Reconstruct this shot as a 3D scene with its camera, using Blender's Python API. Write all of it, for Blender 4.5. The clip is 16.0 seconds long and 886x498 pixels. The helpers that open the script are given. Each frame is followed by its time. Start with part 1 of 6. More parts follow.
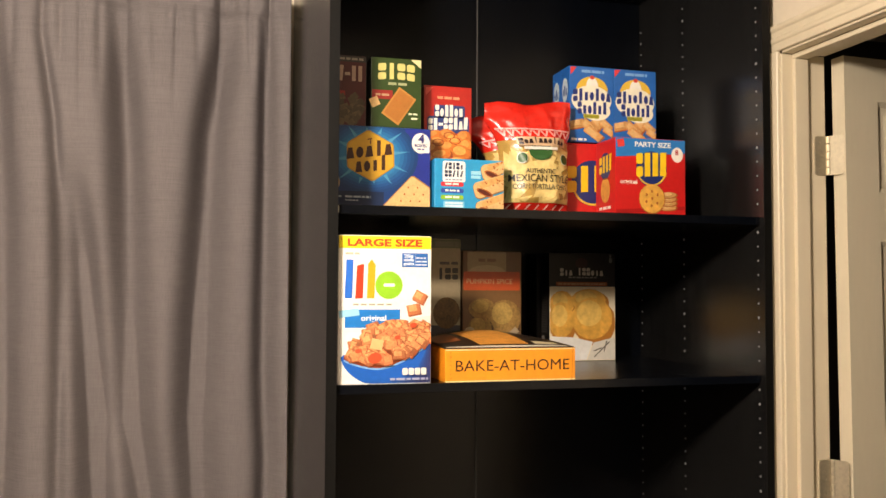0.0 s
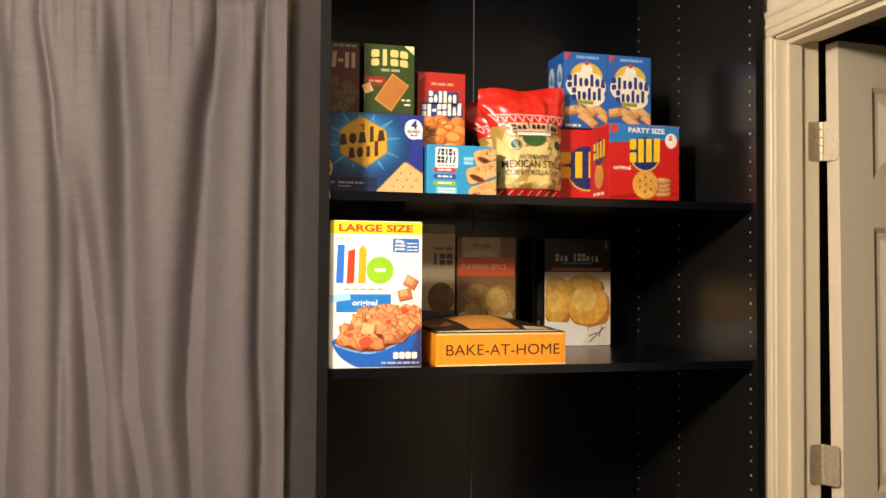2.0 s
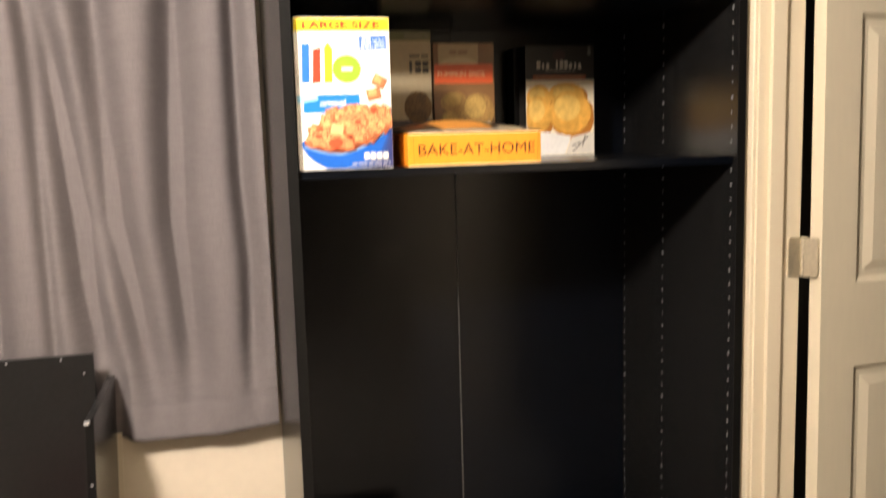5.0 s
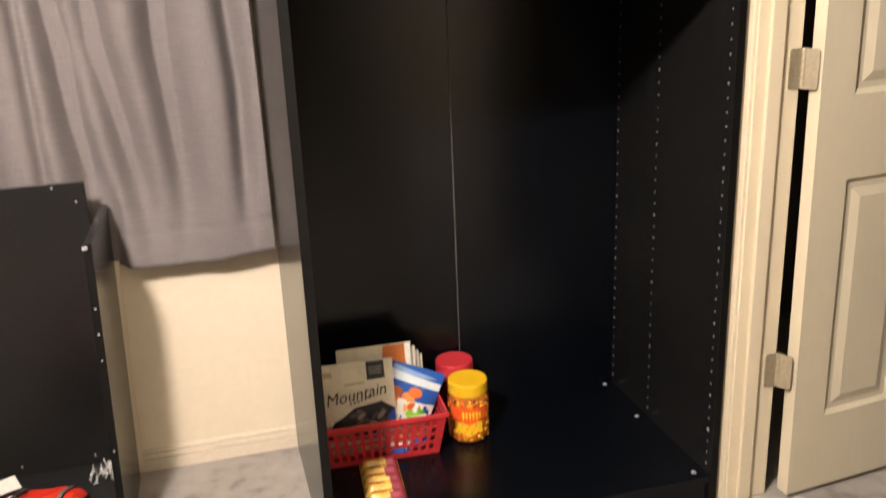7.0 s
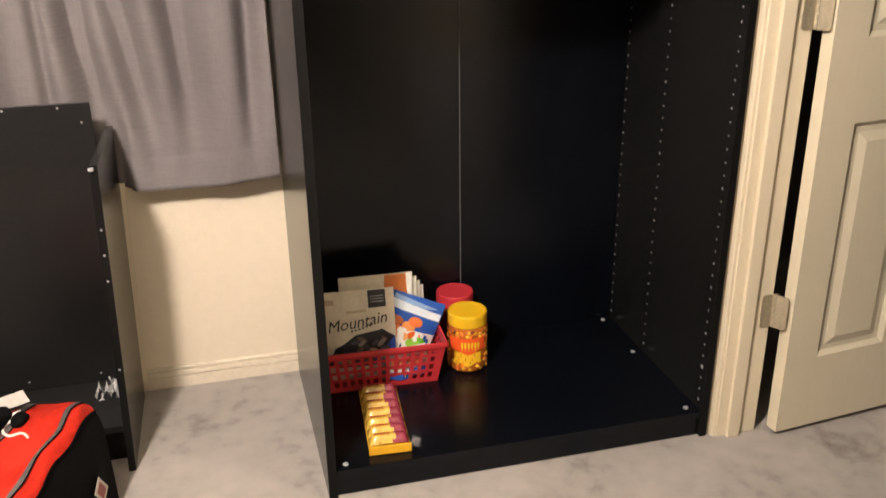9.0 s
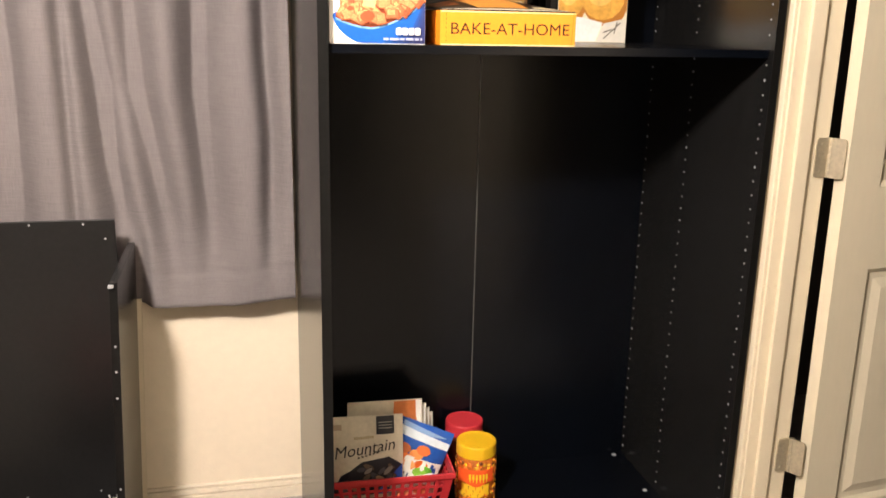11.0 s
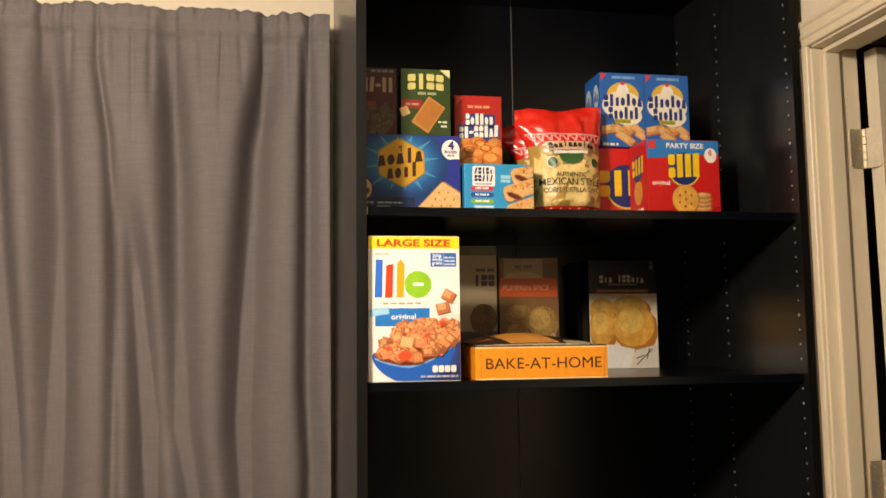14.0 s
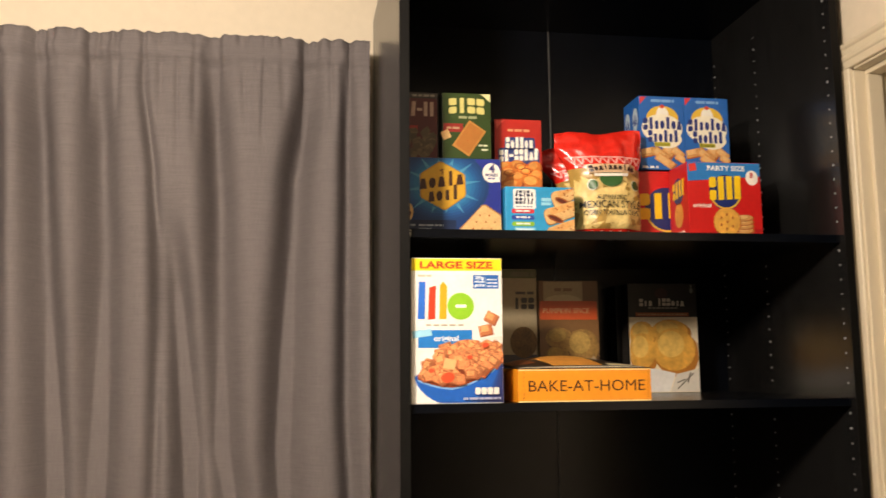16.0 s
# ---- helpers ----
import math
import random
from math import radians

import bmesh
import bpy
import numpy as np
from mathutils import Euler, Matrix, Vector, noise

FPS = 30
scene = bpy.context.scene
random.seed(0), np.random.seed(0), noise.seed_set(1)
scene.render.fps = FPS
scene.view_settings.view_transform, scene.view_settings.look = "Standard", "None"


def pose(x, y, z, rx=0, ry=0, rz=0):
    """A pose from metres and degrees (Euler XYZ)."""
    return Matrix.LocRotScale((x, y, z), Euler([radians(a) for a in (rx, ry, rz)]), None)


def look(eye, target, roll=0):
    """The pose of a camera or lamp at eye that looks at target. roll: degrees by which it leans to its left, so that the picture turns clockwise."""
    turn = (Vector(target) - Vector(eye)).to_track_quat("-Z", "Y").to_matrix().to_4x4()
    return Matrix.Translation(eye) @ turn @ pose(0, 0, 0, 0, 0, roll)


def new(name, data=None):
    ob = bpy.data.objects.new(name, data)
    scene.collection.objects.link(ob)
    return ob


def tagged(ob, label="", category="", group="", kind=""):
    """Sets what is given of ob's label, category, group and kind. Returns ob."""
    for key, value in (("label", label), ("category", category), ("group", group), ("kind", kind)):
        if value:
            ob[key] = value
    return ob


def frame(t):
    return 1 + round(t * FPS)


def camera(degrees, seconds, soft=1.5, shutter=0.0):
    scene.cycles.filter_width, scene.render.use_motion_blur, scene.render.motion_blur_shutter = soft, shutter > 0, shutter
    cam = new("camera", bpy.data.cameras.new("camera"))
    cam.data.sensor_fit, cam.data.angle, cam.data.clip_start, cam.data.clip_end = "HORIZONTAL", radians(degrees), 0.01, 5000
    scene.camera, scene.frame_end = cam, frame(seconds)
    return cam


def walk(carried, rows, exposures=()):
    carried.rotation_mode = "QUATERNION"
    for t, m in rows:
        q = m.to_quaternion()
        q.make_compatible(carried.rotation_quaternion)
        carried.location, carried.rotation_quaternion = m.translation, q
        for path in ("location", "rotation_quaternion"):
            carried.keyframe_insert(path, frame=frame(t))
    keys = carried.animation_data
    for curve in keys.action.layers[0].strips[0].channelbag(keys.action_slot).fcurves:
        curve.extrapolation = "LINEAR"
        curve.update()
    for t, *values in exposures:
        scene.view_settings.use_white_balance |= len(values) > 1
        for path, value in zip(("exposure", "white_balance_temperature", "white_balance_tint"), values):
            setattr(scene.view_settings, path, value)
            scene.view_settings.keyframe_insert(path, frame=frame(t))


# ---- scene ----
cam = camera(54.1, 16.0, 1.5, 0.8)
PATH = [
    (0, (-0.218, -1.669, 1.508), (0.31, 0.258, 1.599), 0.3),
    (0.5, (-0.22, -1.669, 1.509), (0.302, 0.26, 1.587), 0.2),
    (1, (-0.208, -1.676, 1.514), (0.302, 0.257, 1.577), 0.4),
    (1.5, (-0.203, -1.688, 1.512), (0.315, 0.243, 1.574), 0.5),
    (2, (-0.179, -1.695, 1.507), (0.321, 0.24, 1.565), 0.4),
    (2.5, (-0.168, -1.696, 1.507), (0.329, 0.241, 1.554), 0.2),
    (3, (-0.16, -1.695, 1.49), (0.336, 0.242, 1.531), -0.0),
    (3.5, (-0.144, -1.707, 1.479), (0.338, 0.234, 1.491), -0.3),
    (4, (-0.128, -1.709, 1.445), (0.353, 0.232, 1.404), -0.6),
    (4.5, (-0.132, -1.694, 1.404), (0.371, 0.238, 1.285), -0.9),
    (5, (-0.098, -1.701, 1.379), (0.367, 0.226, 1.121), -1.6),
    (5.2, (-0.098, -1.703, 1.364), (0.365, 0.218, 1.054), -2.2),
    (7.3, (-0.13, -1.686, 1.327), (0.335, 0.134, 0.642), -2.3),
    (7.5, (-0.126, -1.701, 1.326), (0.326, 0.103, 0.59), -2.1),
    (8, (-0.13, -1.696, 1.331), (0.325, 0.089, 0.552), -1.6),
    (8.5, (-0.137, -1.693, 1.332), (0.314, 0.093, 0.554), -1.2),
    (9, (-0.132, -1.697, 1.334), (0.318, 0.096, 0.572), -0.8),
    (9.2, (-0.134, -1.696, 1.34), (0.318, 0.114, 0.62), -0.6),
    (11.5, (-0.142, -1.694, 1.368), (0.295, 0.201, 0.901), 1.7),
    (12, (-0.142, -1.68, 1.373), (0.287, 0.238, 1.001), 1.9),
    (12.5, (-0.137, -1.669, 1.377), (0.295, 0.278, 1.222), 1.3),
    (13, (-0.104, -1.693, 1.38), (0.269, 0.271, 1.444), 1.1),
    (13.5, (-0.097, -1.685, 1.362), (0.252, 0.274, 1.569), -0.7),
    (14, (-0.132, -1.716, 1.409), (0.227, 0.241, 1.609), -0.7),
    (14.5, (-0.121, -1.723, 1.42), (0.222, 0.234, 1.648), -0.8),
    (15, (-0.1, -1.716, 1.426), (0.225, 0.243, 1.666), -0.8),
    (15.5, (-0.125, -1.726, 1.42), (0.195, 0.233, 1.665), -0.5),
    (16, (-0.165, -1.717, 1.398), (0.133, 0.244, 1.661), -0.5),
]
EXPOSURES = [
    (0.0, 0.0, 6350, 10), (3.0, 0.0, 6350, 10), (3.8, 0.0, 6320, 10), (4.5, 0.08, 6280, 10), (5.0, 0.60, 5950, 10), (7.3, 0.84, 5880, 10), (8.0, 0.73, 5880, 10),
    (9.2, 0.69, 5880, 10), (11.3, 0.88, 5800, 10), (12.2, 0.80, 5850, 10), (12.7, 0.40, 6200, 10), (13.4, -0.44, 6650, 10), (14.0, -0.33, 6640, 10), (14.5, -0.24, 6520, 10), (16.0, -0.20, 6460, 10),
]
walk(cam, [(t, look(eye, target, roll)) for t, eye, target, roll in PATH], EXPOSURES)

# ---- light ----
world = bpy.data.worlds.new("world")
scene.world = world
world.use_nodes = True
world.node_tree.nodes["Background"].inputs[0].default_value = (0.05, 0.06, 0.08, 1)
world.node_tree.nodes["Background"].inputs[1].default_value = 0.05
LAMP = (-0.79, -1.36, 2.215)
bulb = new("ceiling_bulb", bpy.data.lights.new("ceiling_bulb", "POINT"))
bulb.data.energy, bulb.data.color, bulb.data.shadow_soft_size = 210.0, (1.0, 0.84, 0.69), 0.10
bulb.location = LAMP


# ---- materials ----
def rgb(h):
    h = h.lstrip("#")
    c = [int(h[k:k + 2], 16) / 255 for k in (0, 2, 4)]
    return tuple(v / 12.92 if v <= 0.04045 else ((v + 0.055) / 1.055) ** 2.4 for v in c)


def material(name, colour, rough=0.5, metal=0.0, vary=0.1, scale=8.0, fine=120.0, bump=0.0, bump_scale=200.0, spec=0.5, coat=0.0, island=0.0, stretch=(1, 1, 1)):
    m = bpy.data.materials.new(name)
    m.use_nodes = True
    nt = m.node_tree
    b = nt.nodes["Principled BSDF"]
    b.inputs["Roughness"].default_value = rough
    b.inputs["Metallic"].default_value = metal
    b.inputs["Specular IOR Level"].default_value = spec
    b.inputs["Coat Weight"].default_value = coat
    b.inputs["Coat Roughness"].default_value = 0.15
    tc = nt.nodes.new("ShaderNodeTexCoord")
    mp = nt.nodes.new("ShaderNodeMapping")
    mp.inputs["Scale"].default_value = stretch
    nt.links.new(tc.outputs["Object"], mp.inputs["Vector"])
    if vary > 0:
        n1, n2 = nt.nodes.new("ShaderNodeTexNoise"), nt.nodes.new("ShaderNodeTexNoise")
        n1.inputs["Scale"].default_value, n2.inputs["Scale"].default_value = scale, fine
        n1.inputs["Detail"].default_value = 4
        for n in (n1, n2):
            nt.links.new(mp.outputs["Vector"], n.inputs["Vector"])
        mix = nt.nodes.new("ShaderNodeMath")
        mix.operation = "MULTIPLY_ADD"
        nt.links.new(n2.outputs["Fac"], mix.inputs[0])
        mix.inputs[1].default_value = 0.5
        half = nt.nodes.new("ShaderNodeMath")
        half.operation = "MULTIPLY"
        half.inputs[1].default_value = 0.5
        nt.links.new(n1.outputs["Fac"], half.inputs[0])
        nt.links.new(half.outputs[0], mix.inputs[2])
        ramp = nt.nodes.new("ShaderNodeValToRGB")
        ramp.color_ramp.elements[0].position, ramp.color_ramp.elements[1].position = 0.3, 0.7
        ramp.color_ramp.elements[0].color = (*[c * (1 - vary) for c in colour], 1)
        ramp.color_ramp.elements[1].color = (*[min(1, c * (1 + vary)) for c in colour], 1)
        nt.links.new(mix.outputs[0], ramp.inputs["Fac"])
        out = ramp.outputs["Color"]
        if island > 0:
            geo = nt.nodes.new("ShaderNodeNewGeometry")
            hsv = nt.nodes.new("ShaderNodeHueSaturation")
            rng = nt.nodes.new("ShaderNodeMapRange")
            rng.inputs["To Min"].default_value, rng.inputs["To Max"].default_value = 1 - island, 1 + island
            nt.links.new(geo.outputs["Random Per Island"], rng.inputs["Value"])
            nt.links.new(rng.outputs["Result"], hsv.inputs["Value"])
            nt.links.new(out, hsv.inputs["Color"])
            out = hsv.outputs["Color"]
        nt.links.new(out, b.inputs["Base Color"])
    else:
        b.inputs["Base Color"].default_value = (*colour, 1)
    if bump > 0:
        nb, bp = nt.nodes.new("ShaderNodeTexNoise"), nt.nodes.new("ShaderNodeBump")
        nb.inputs["Scale"].default_value, nb.inputs["Detail"].default_value = bump_scale, 3
        bp.inputs["Strength"].default_value, bp.inputs["Distance"].default_value = bump, 0.002
        nt.links.new(mp.outputs["Vector"], nb.inputs["Vector"])
        nt.links.new(nb.outputs["Fac"], bp.inputs["Height"])
        nt.links.new(bp.outputs["Normal"], b.inputs["Normal"])
    return m


def card(name, h, vary=0.07, rough=0.38):
    return material(name, rgb(h), rough, vary=vary, scale=14, fine=90, bump=0.12, bump_scale=60)


# One foil in three tones; lighter side and inner copies paint in reflected sheen.
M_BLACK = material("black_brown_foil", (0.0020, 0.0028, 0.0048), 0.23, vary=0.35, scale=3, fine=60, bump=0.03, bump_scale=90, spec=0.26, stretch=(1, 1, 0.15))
M_SIDE = material("black_brown_foil_side_sheen", (0.0200, 0.0180, 0.0150), 0.25, vary=0.35, scale=3, fine=60, bump=0.02, bump_scale=90, spec=0.8, stretch=(1, 1, 0.15))
M_INNER = material("black_brown_foil_inner_sheen", (0.0095, 0.0092, 0.0088), 0.24, vary=0.4, scale=3, fine=60, bump=0.03, bump_scale=90, spec=0.62, stretch=(1, 1, 0.15))
M_EDGE = material("black_edge_band", (0.0045, 0.0043, 0.0040), 0.5, vary=0.3, scale=30, spec=0.14)
M_SEAM = material("pale_seam", (0.075, 0.070, 0.065), 0.5)
# Pale grey: plastic caps, and the glint of peg holes put into the colour.
M_HOLE = material("hole_glint_and_caps", (0.34, 0.34, 0.35), 0.3, vary=0.1)
M_WALL = material("cream_wall_paint", (0.71, 0.62, 0.47), 0.75, vary=0.04, scale=1.5, fine=40, bump=0.25, bump_scale=120)
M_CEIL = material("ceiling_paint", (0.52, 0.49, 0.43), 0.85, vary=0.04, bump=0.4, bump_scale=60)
# West and south walls are unseen; kept dark to cut bounce and reflections.
M_UNSEEN_WALL = material("unseen_wall_dark", (0.07, 0.062, 0.053), 0.8, vary=0.04, scale=1.5, fine=40, bump=0.25, bump_scale=120)
# Unlit room beyond the door: its darkness is painted into these walls.
M_CLOSET = material("closet_darkened_paint", (0.10, 0.088, 0.072), 0.8, vary=0.05, scale=1.5, fine=40, bump=0.25, bump_scale=120)
M_TRIM = material("gloss_trim_paint", (0.67, 0.585, 0.42), 0.42, vary=0.03, scale=3, fine=30, bump=0.02, bump_scale=25, stretch=(1, 1, 0.12))
M_BASE = material("baseboard_paint", (0.66, 0.58, 0.45), 0.65, vary=0.10, scale=9, fine=60, bump=0.2, bump_scale=90)
M_DOOR = material("door_paint", (0.645, 0.575, 0.42), 0.4, vary=0.03, scale=3, fine=80, bump=0.05, bump_scale=300, stretch=(1, 1, 0.2))
M_STEEL = material("satin_nickel", (0.58, 0.51, 0.37), 0.42, metal=0.75, vary=0.15, scale=30)


def carpet_material():
    m = material("grey_carpet", (0.33, 0.31, 0.29), 0.95, vary=0.0, spec=0.1)
    nt = m.node_tree
    b = nt.nodes["Principled BSDF"]
    tc = nt.nodes.new("ShaderNodeTexCoord")
    big, mid, tiny = [nt.nodes.new("ShaderNodeTexNoise") for _ in range(3)]
    for n, s, d in ((big, 3.6, 9), (mid, 19, 9), (tiny, 420, 2)):
        n.inputs["Scale"].default_value, n.inputs["Detail"].default_value = s, d
        nt.links.new(tc.outputs["Object"], n.inputs["Vector"])
    r = nt.nodes.new("ShaderNodeValToRGB")
    r.color_ramp.elements[0].position, r.color_ramp.elements[0].color = 0.31, (0.20, 0.182, 0.158, 1)
    mid_stop = r.color_ramp.elements.new(0.455)
    mid_stop.color = (0.405, 0.372, 0.335, 1)
    r.color_ramp.elements[2].position, r.color_ramp.elements[2].color = 0.62, (0.475, 0.435, 0.395, 1)
    add = nt.nodes.new("ShaderNodeMath")
    add.operation = "MULTIPLY_ADD"
    add.inputs[1].default_value = 0.45
    sc = nt.nodes.new("ShaderNodeMath")
    sc.operation = "MULTIPLY"
    sc.inputs[1].default_value = 0.55
    nt.links.new(mid.outputs["Fac"], add.inputs[0])
    nt.links.new(big.outputs["Fac"], sc.inputs[0])
    nt.links.new(sc.outputs[0], add.inputs[2])
    nt.links.new(add.outputs[0], r.inputs["Fac"])
    nt.links.new(r.outputs["Color"], b.inputs["Base Color"])
    bp = nt.nodes.new("ShaderNodeBump")
    bp.inputs["Strength"].default_value, bp.inputs["Distance"].default_value = 0.9, 0.006
    nt.links.new(tiny.outputs["Fac"], bp.inputs["Height"])
    nt.links.new(bp.outputs["Normal"], b.inputs["Normal"])
    return m


M_CARPET = carpet_material()


def fabric_material():
    m = material("grey_linen", (0.24, 0.212, 0.21), 0.9, vary=0.0, spec=0.15)
    nt = m.node_tree
    b = nt.nodes["Principled BSDF"]
    tc = nt.nodes.new("ShaderNodeTexCoord")
    tot = None
    for st in ((16, 16, 460), (640, 640, 34)):
        mp = nt.nodes.new("ShaderNodeMapping")
        mp.inputs["Scale"].default_value = st
        n = nt.nodes.new("ShaderNodeTexNoise")
        n.inputs["Scale"].default_value, n.inputs["Detail"].default_value = 1.0, 3
        nt.links.new(tc.outputs["Object"], mp.inputs["Vector"])
        nt.links.new(mp.outputs["Vector"], n.inputs["Vector"])
        if tot is None:
            tot = n.outputs["Fac"]
        else:
            a = nt.nodes.new("ShaderNodeMath")
            a.operation = "ADD"
            nt.links.new(tot, a.inputs[0])
            nt.links.new(n.outputs["Fac"], a.inputs[1])
            tot = a.outputs[0]
    r = nt.nodes.new("ShaderNodeValToRGB")
    r.color_ramp.elements[0].position, r.color_ramp.elements[0].color = 0.36, (0.127, 0.112, 0.111, 1)
    r.color_ramp.elements[1].position, r.color_ramp.elements[1].color = 1.0, (0.176, 0.157, 0.155, 1)
    h = nt.nodes.new("ShaderNodeMath")
    h.operation = "MULTIPLY"
    h.inputs[1].default_value = 0.8
    nt.links.new(tot, h.inputs[0])
    nt.links.new(h.outputs[0], r.inputs["Fac"])
    nt.links.new(r.outputs["Color"], b.inputs["Base Color"])
    bp = nt.nodes.new("ShaderNodeBump")
    bp.inputs["Strength"].default_value, bp.inputs["Distance"].default_value = 0.35, 0.001
    nt.links.new(tot, bp.inputs["Height"])
    nt.links.new(bp.outputs["Normal"], b.inputs["Normal"])
    return m


M_FABRIC = fabric_material()


# ---- building helpers ----
def bm_box(lo, hi, bevel=0.0, segs=2, bm=None):
    own = bm is None
    b = bmesh.new()
    vs = bmesh.ops.create_cube(b, size=1.0)["verts"]
    for v in vs:
        v.co = Vector([lo[k] + (hi[k] - lo[k]) * (v.co[k] + 0.5) for k in range(3)])
    if bevel:
        bmesh.ops.bevel(b, geom=b.edges[:], offset=bevel, segments=segs, affect="EDGES", profile=0.6)
    if own:
        return b
    me = bpy.data.meshes.new("tmp")
    b.to_mesh(me)
    b.free()
    bm.from_mesh(me)
    bpy.data.meshes.remove(me)
    return bm


def mesh_of(name, bm, mat, smooth=False):
    bmesh.ops.recalc_face_normals(bm, faces=bm.faces[:])
    me = bpy.data.meshes.new(name)
    bm.to_mesh(me)
    bm.free()
    if mat:
        me.materials.append(mat)
    if smooth:
        me.polygons.foreach_set("use_smooth", [True] * len(me.polygons))
    return me


def part(name, bm, mat, parent=None, label="", smooth=False):
    ob = new(name, mesh_of(name, bm, mat, smooth))
    if parent:
        ob.parent = parent
    if label:
        tagged(ob, label)
    return ob


def empty(name, m, label, category, group="", kind=""):
    ob = new(name)
    ob.matrix_world = m
    return tagged(ob, label, category, group, kind)


def lathe(profile, segs=40, bm=None):
    """A turned shape about z from pairs of radius and height."""
    b = bm or bmesh.new()
    rings = []
    for r, z in profile:
        rings.append([b.verts.new((r * math.cos(2 * math.pi * k / segs), r * math.sin(2 * math.pi * k / segs), z)) for k in range(segs)])
    for a, c in zip(rings, rings[1:]):
        for k in range(segs):
            b.faces.new((a[k], a[(k + 1) % segs], c[(k + 1) % segs], c[k]))
    b.faces.new(rings[0][::-1])
    b.faces.new(rings[-1])
    return b


def structure(name, lo, hi, mat, label, bevel=0.0):
    ob = new(name, mesh_of(name, bm_box(lo, hi, bevel), mat))
    return tagged(ob, label, name.split("_")[0], kind="structure")


# ---- room ----
WALL_Y, SIDE_X, CEIL = 0.642, 1.022, 2.44
structure("floor", (-4.8, -5.4, -0.10), (3.2, 1.4, 0.0), M_CARPET, "worn light grey carpet with darker scuffs")
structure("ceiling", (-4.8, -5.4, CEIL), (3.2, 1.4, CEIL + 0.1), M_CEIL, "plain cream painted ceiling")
structure("wall_north", (-4.6, WALL_Y, 0), (SIDE_X, WALL_Y + 0.12, CEIL), M_WALL, "cream painted wall behind curtain and cabinet")
structure("wall_west", (-4.72, -5.2, 0), (-4.6, WALL_Y + 0.12, CEIL), M_UNSEEN_WALL, "unseen room wall, kept dark to cut bounce light")
structure("wall_south", (-4.6, -5.32, 0), (3.0, -5.2, CEIL), M_UNSEEN_WALL, "unseen room wall, kept dark to cut bounce light")
OPEN_N, OPEN_S, HEAD = -0.012, -0.76, 2.040
b = bm_box((SIDE_X, OPEN_N + 0.02, 0), (SIDE_X + 0.115, WALL_Y + 0.12, CEIL))
bm_box((SIDE_X, -5.2, 0), (SIDE_X + 0.115, OPEN_S - 0.02, CEIL), bm=b)
bm_box((SIDE_X, OPEN_S - 0.02, HEAD + 0.02), (SIDE_X + 0.115, OPEN_N + 0.02, CEIL), bm=b)
tagged(new("wall_east", mesh_of("wall_east", b, M_WALL)), "cream painted wall with a door opening", "wall", kind="structure")
structure("wall_closet_north", (SIDE_X + 0.115, 1.0, 0), (3.0, 1.12, CEIL), M_CLOSET, "wall beyond the door, its unlit darkness put into the colour")
structure("wall_closet_east", (2.9, -5.2, 0), (3.0, 1.0, CEIL), M_CLOSET, "wall beyond the door, its unlit darkness put into the colour")


def baseboard_profile(name, x0, x1, y, label):
    bm = bmesh.new()
    prof = [(0, 0), (0, 0.064), (-0.005, 0.0635), (-0.007, 0.060), (-0.007, 0.0565), (-0.002, 0.0545), (-0.002, 0.0525), (-0.0085, 0.051), (-0.0095, 0.040), (-0.0095, 0.0375), (-0.004, 0.0355), (-0.004, 0.034), (-0.012, 0.033), (-0.012, 0)]
    a = [bm.verts.new((x0, y + p, z)) for p, z in prof]
    c = [bm.verts.new((x1, y + p, z)) for p, z in prof]
    n = len(prof)
    for k in range(n):
        bm.faces.new((a[k], a[(k + 1) % n], c[(k + 1) % n], c[k]))
    bm.faces.new(a)
    bm.faces.new(c[::-1])
    return tagged(new(name, mesh_of(name, bm, M_BASE)), label, "baseboard", kind="structure")


baseboard_profile("baseboard", -4.6, SIDE_X, WALL_Y, "cream moulded baseboard along the wall")

# door frame: jamb lining, stop and casing
frame_ob = empty("door_frame", pose(0, 0, 0), "cream painted wooden door frame with stop moulding", "door frame", kind="structure")
for nm, lo, hi in (
    ("jamb", (SIDE_X, OPEN_N, 0), (SIDE_X + 0.113, OPEN_N + 0.02, HEAD)),
    ("jamb", (SIDE_X, OPEN_S - 0.02, 0), (SIDE_X + 0.113, OPEN_S, HEAD)),
    ("jamb_head", (SIDE_X, OPEN_S, HEAD), (SIDE_X + 0.113, OPEN_N, HEAD + 0.02)),
    ("stop", (1.048, OPEN_N - 0.012, 0), (1.083, OPEN_N - 0.0005, HEAD - 0.012)),
    ("stop", (1.048, OPEN_S + 0.0005, 0), (1.083, OPEN_S + 0.012, HEAD - 0.012)),
    ("stop_head", (1.048, OPEN_S + 0.0005, HEAD - 0.012), (1.083, OPEN_N - 0.0005, HEAD - 0.0005)),
):
    part(nm, bm_box(lo, hi, 0.0025), M_TRIM, frame_ob)
# thickness across the casing, from the opening outwards
CASING = ((0.0, 0.0), (0.0, 0.0065), (0.002, 0.0085), (0.017, 0.0095), (0.020, 0.0125), (0.024, 0.0135), (0.028, 0.0125), (0.031, 0.0100), (0.043, 0.0110), (0.047, 0.0150), (0.050, 0.0165), (0.055, 0.0165), (0.057, 0.0145), (0.057, 0.0))


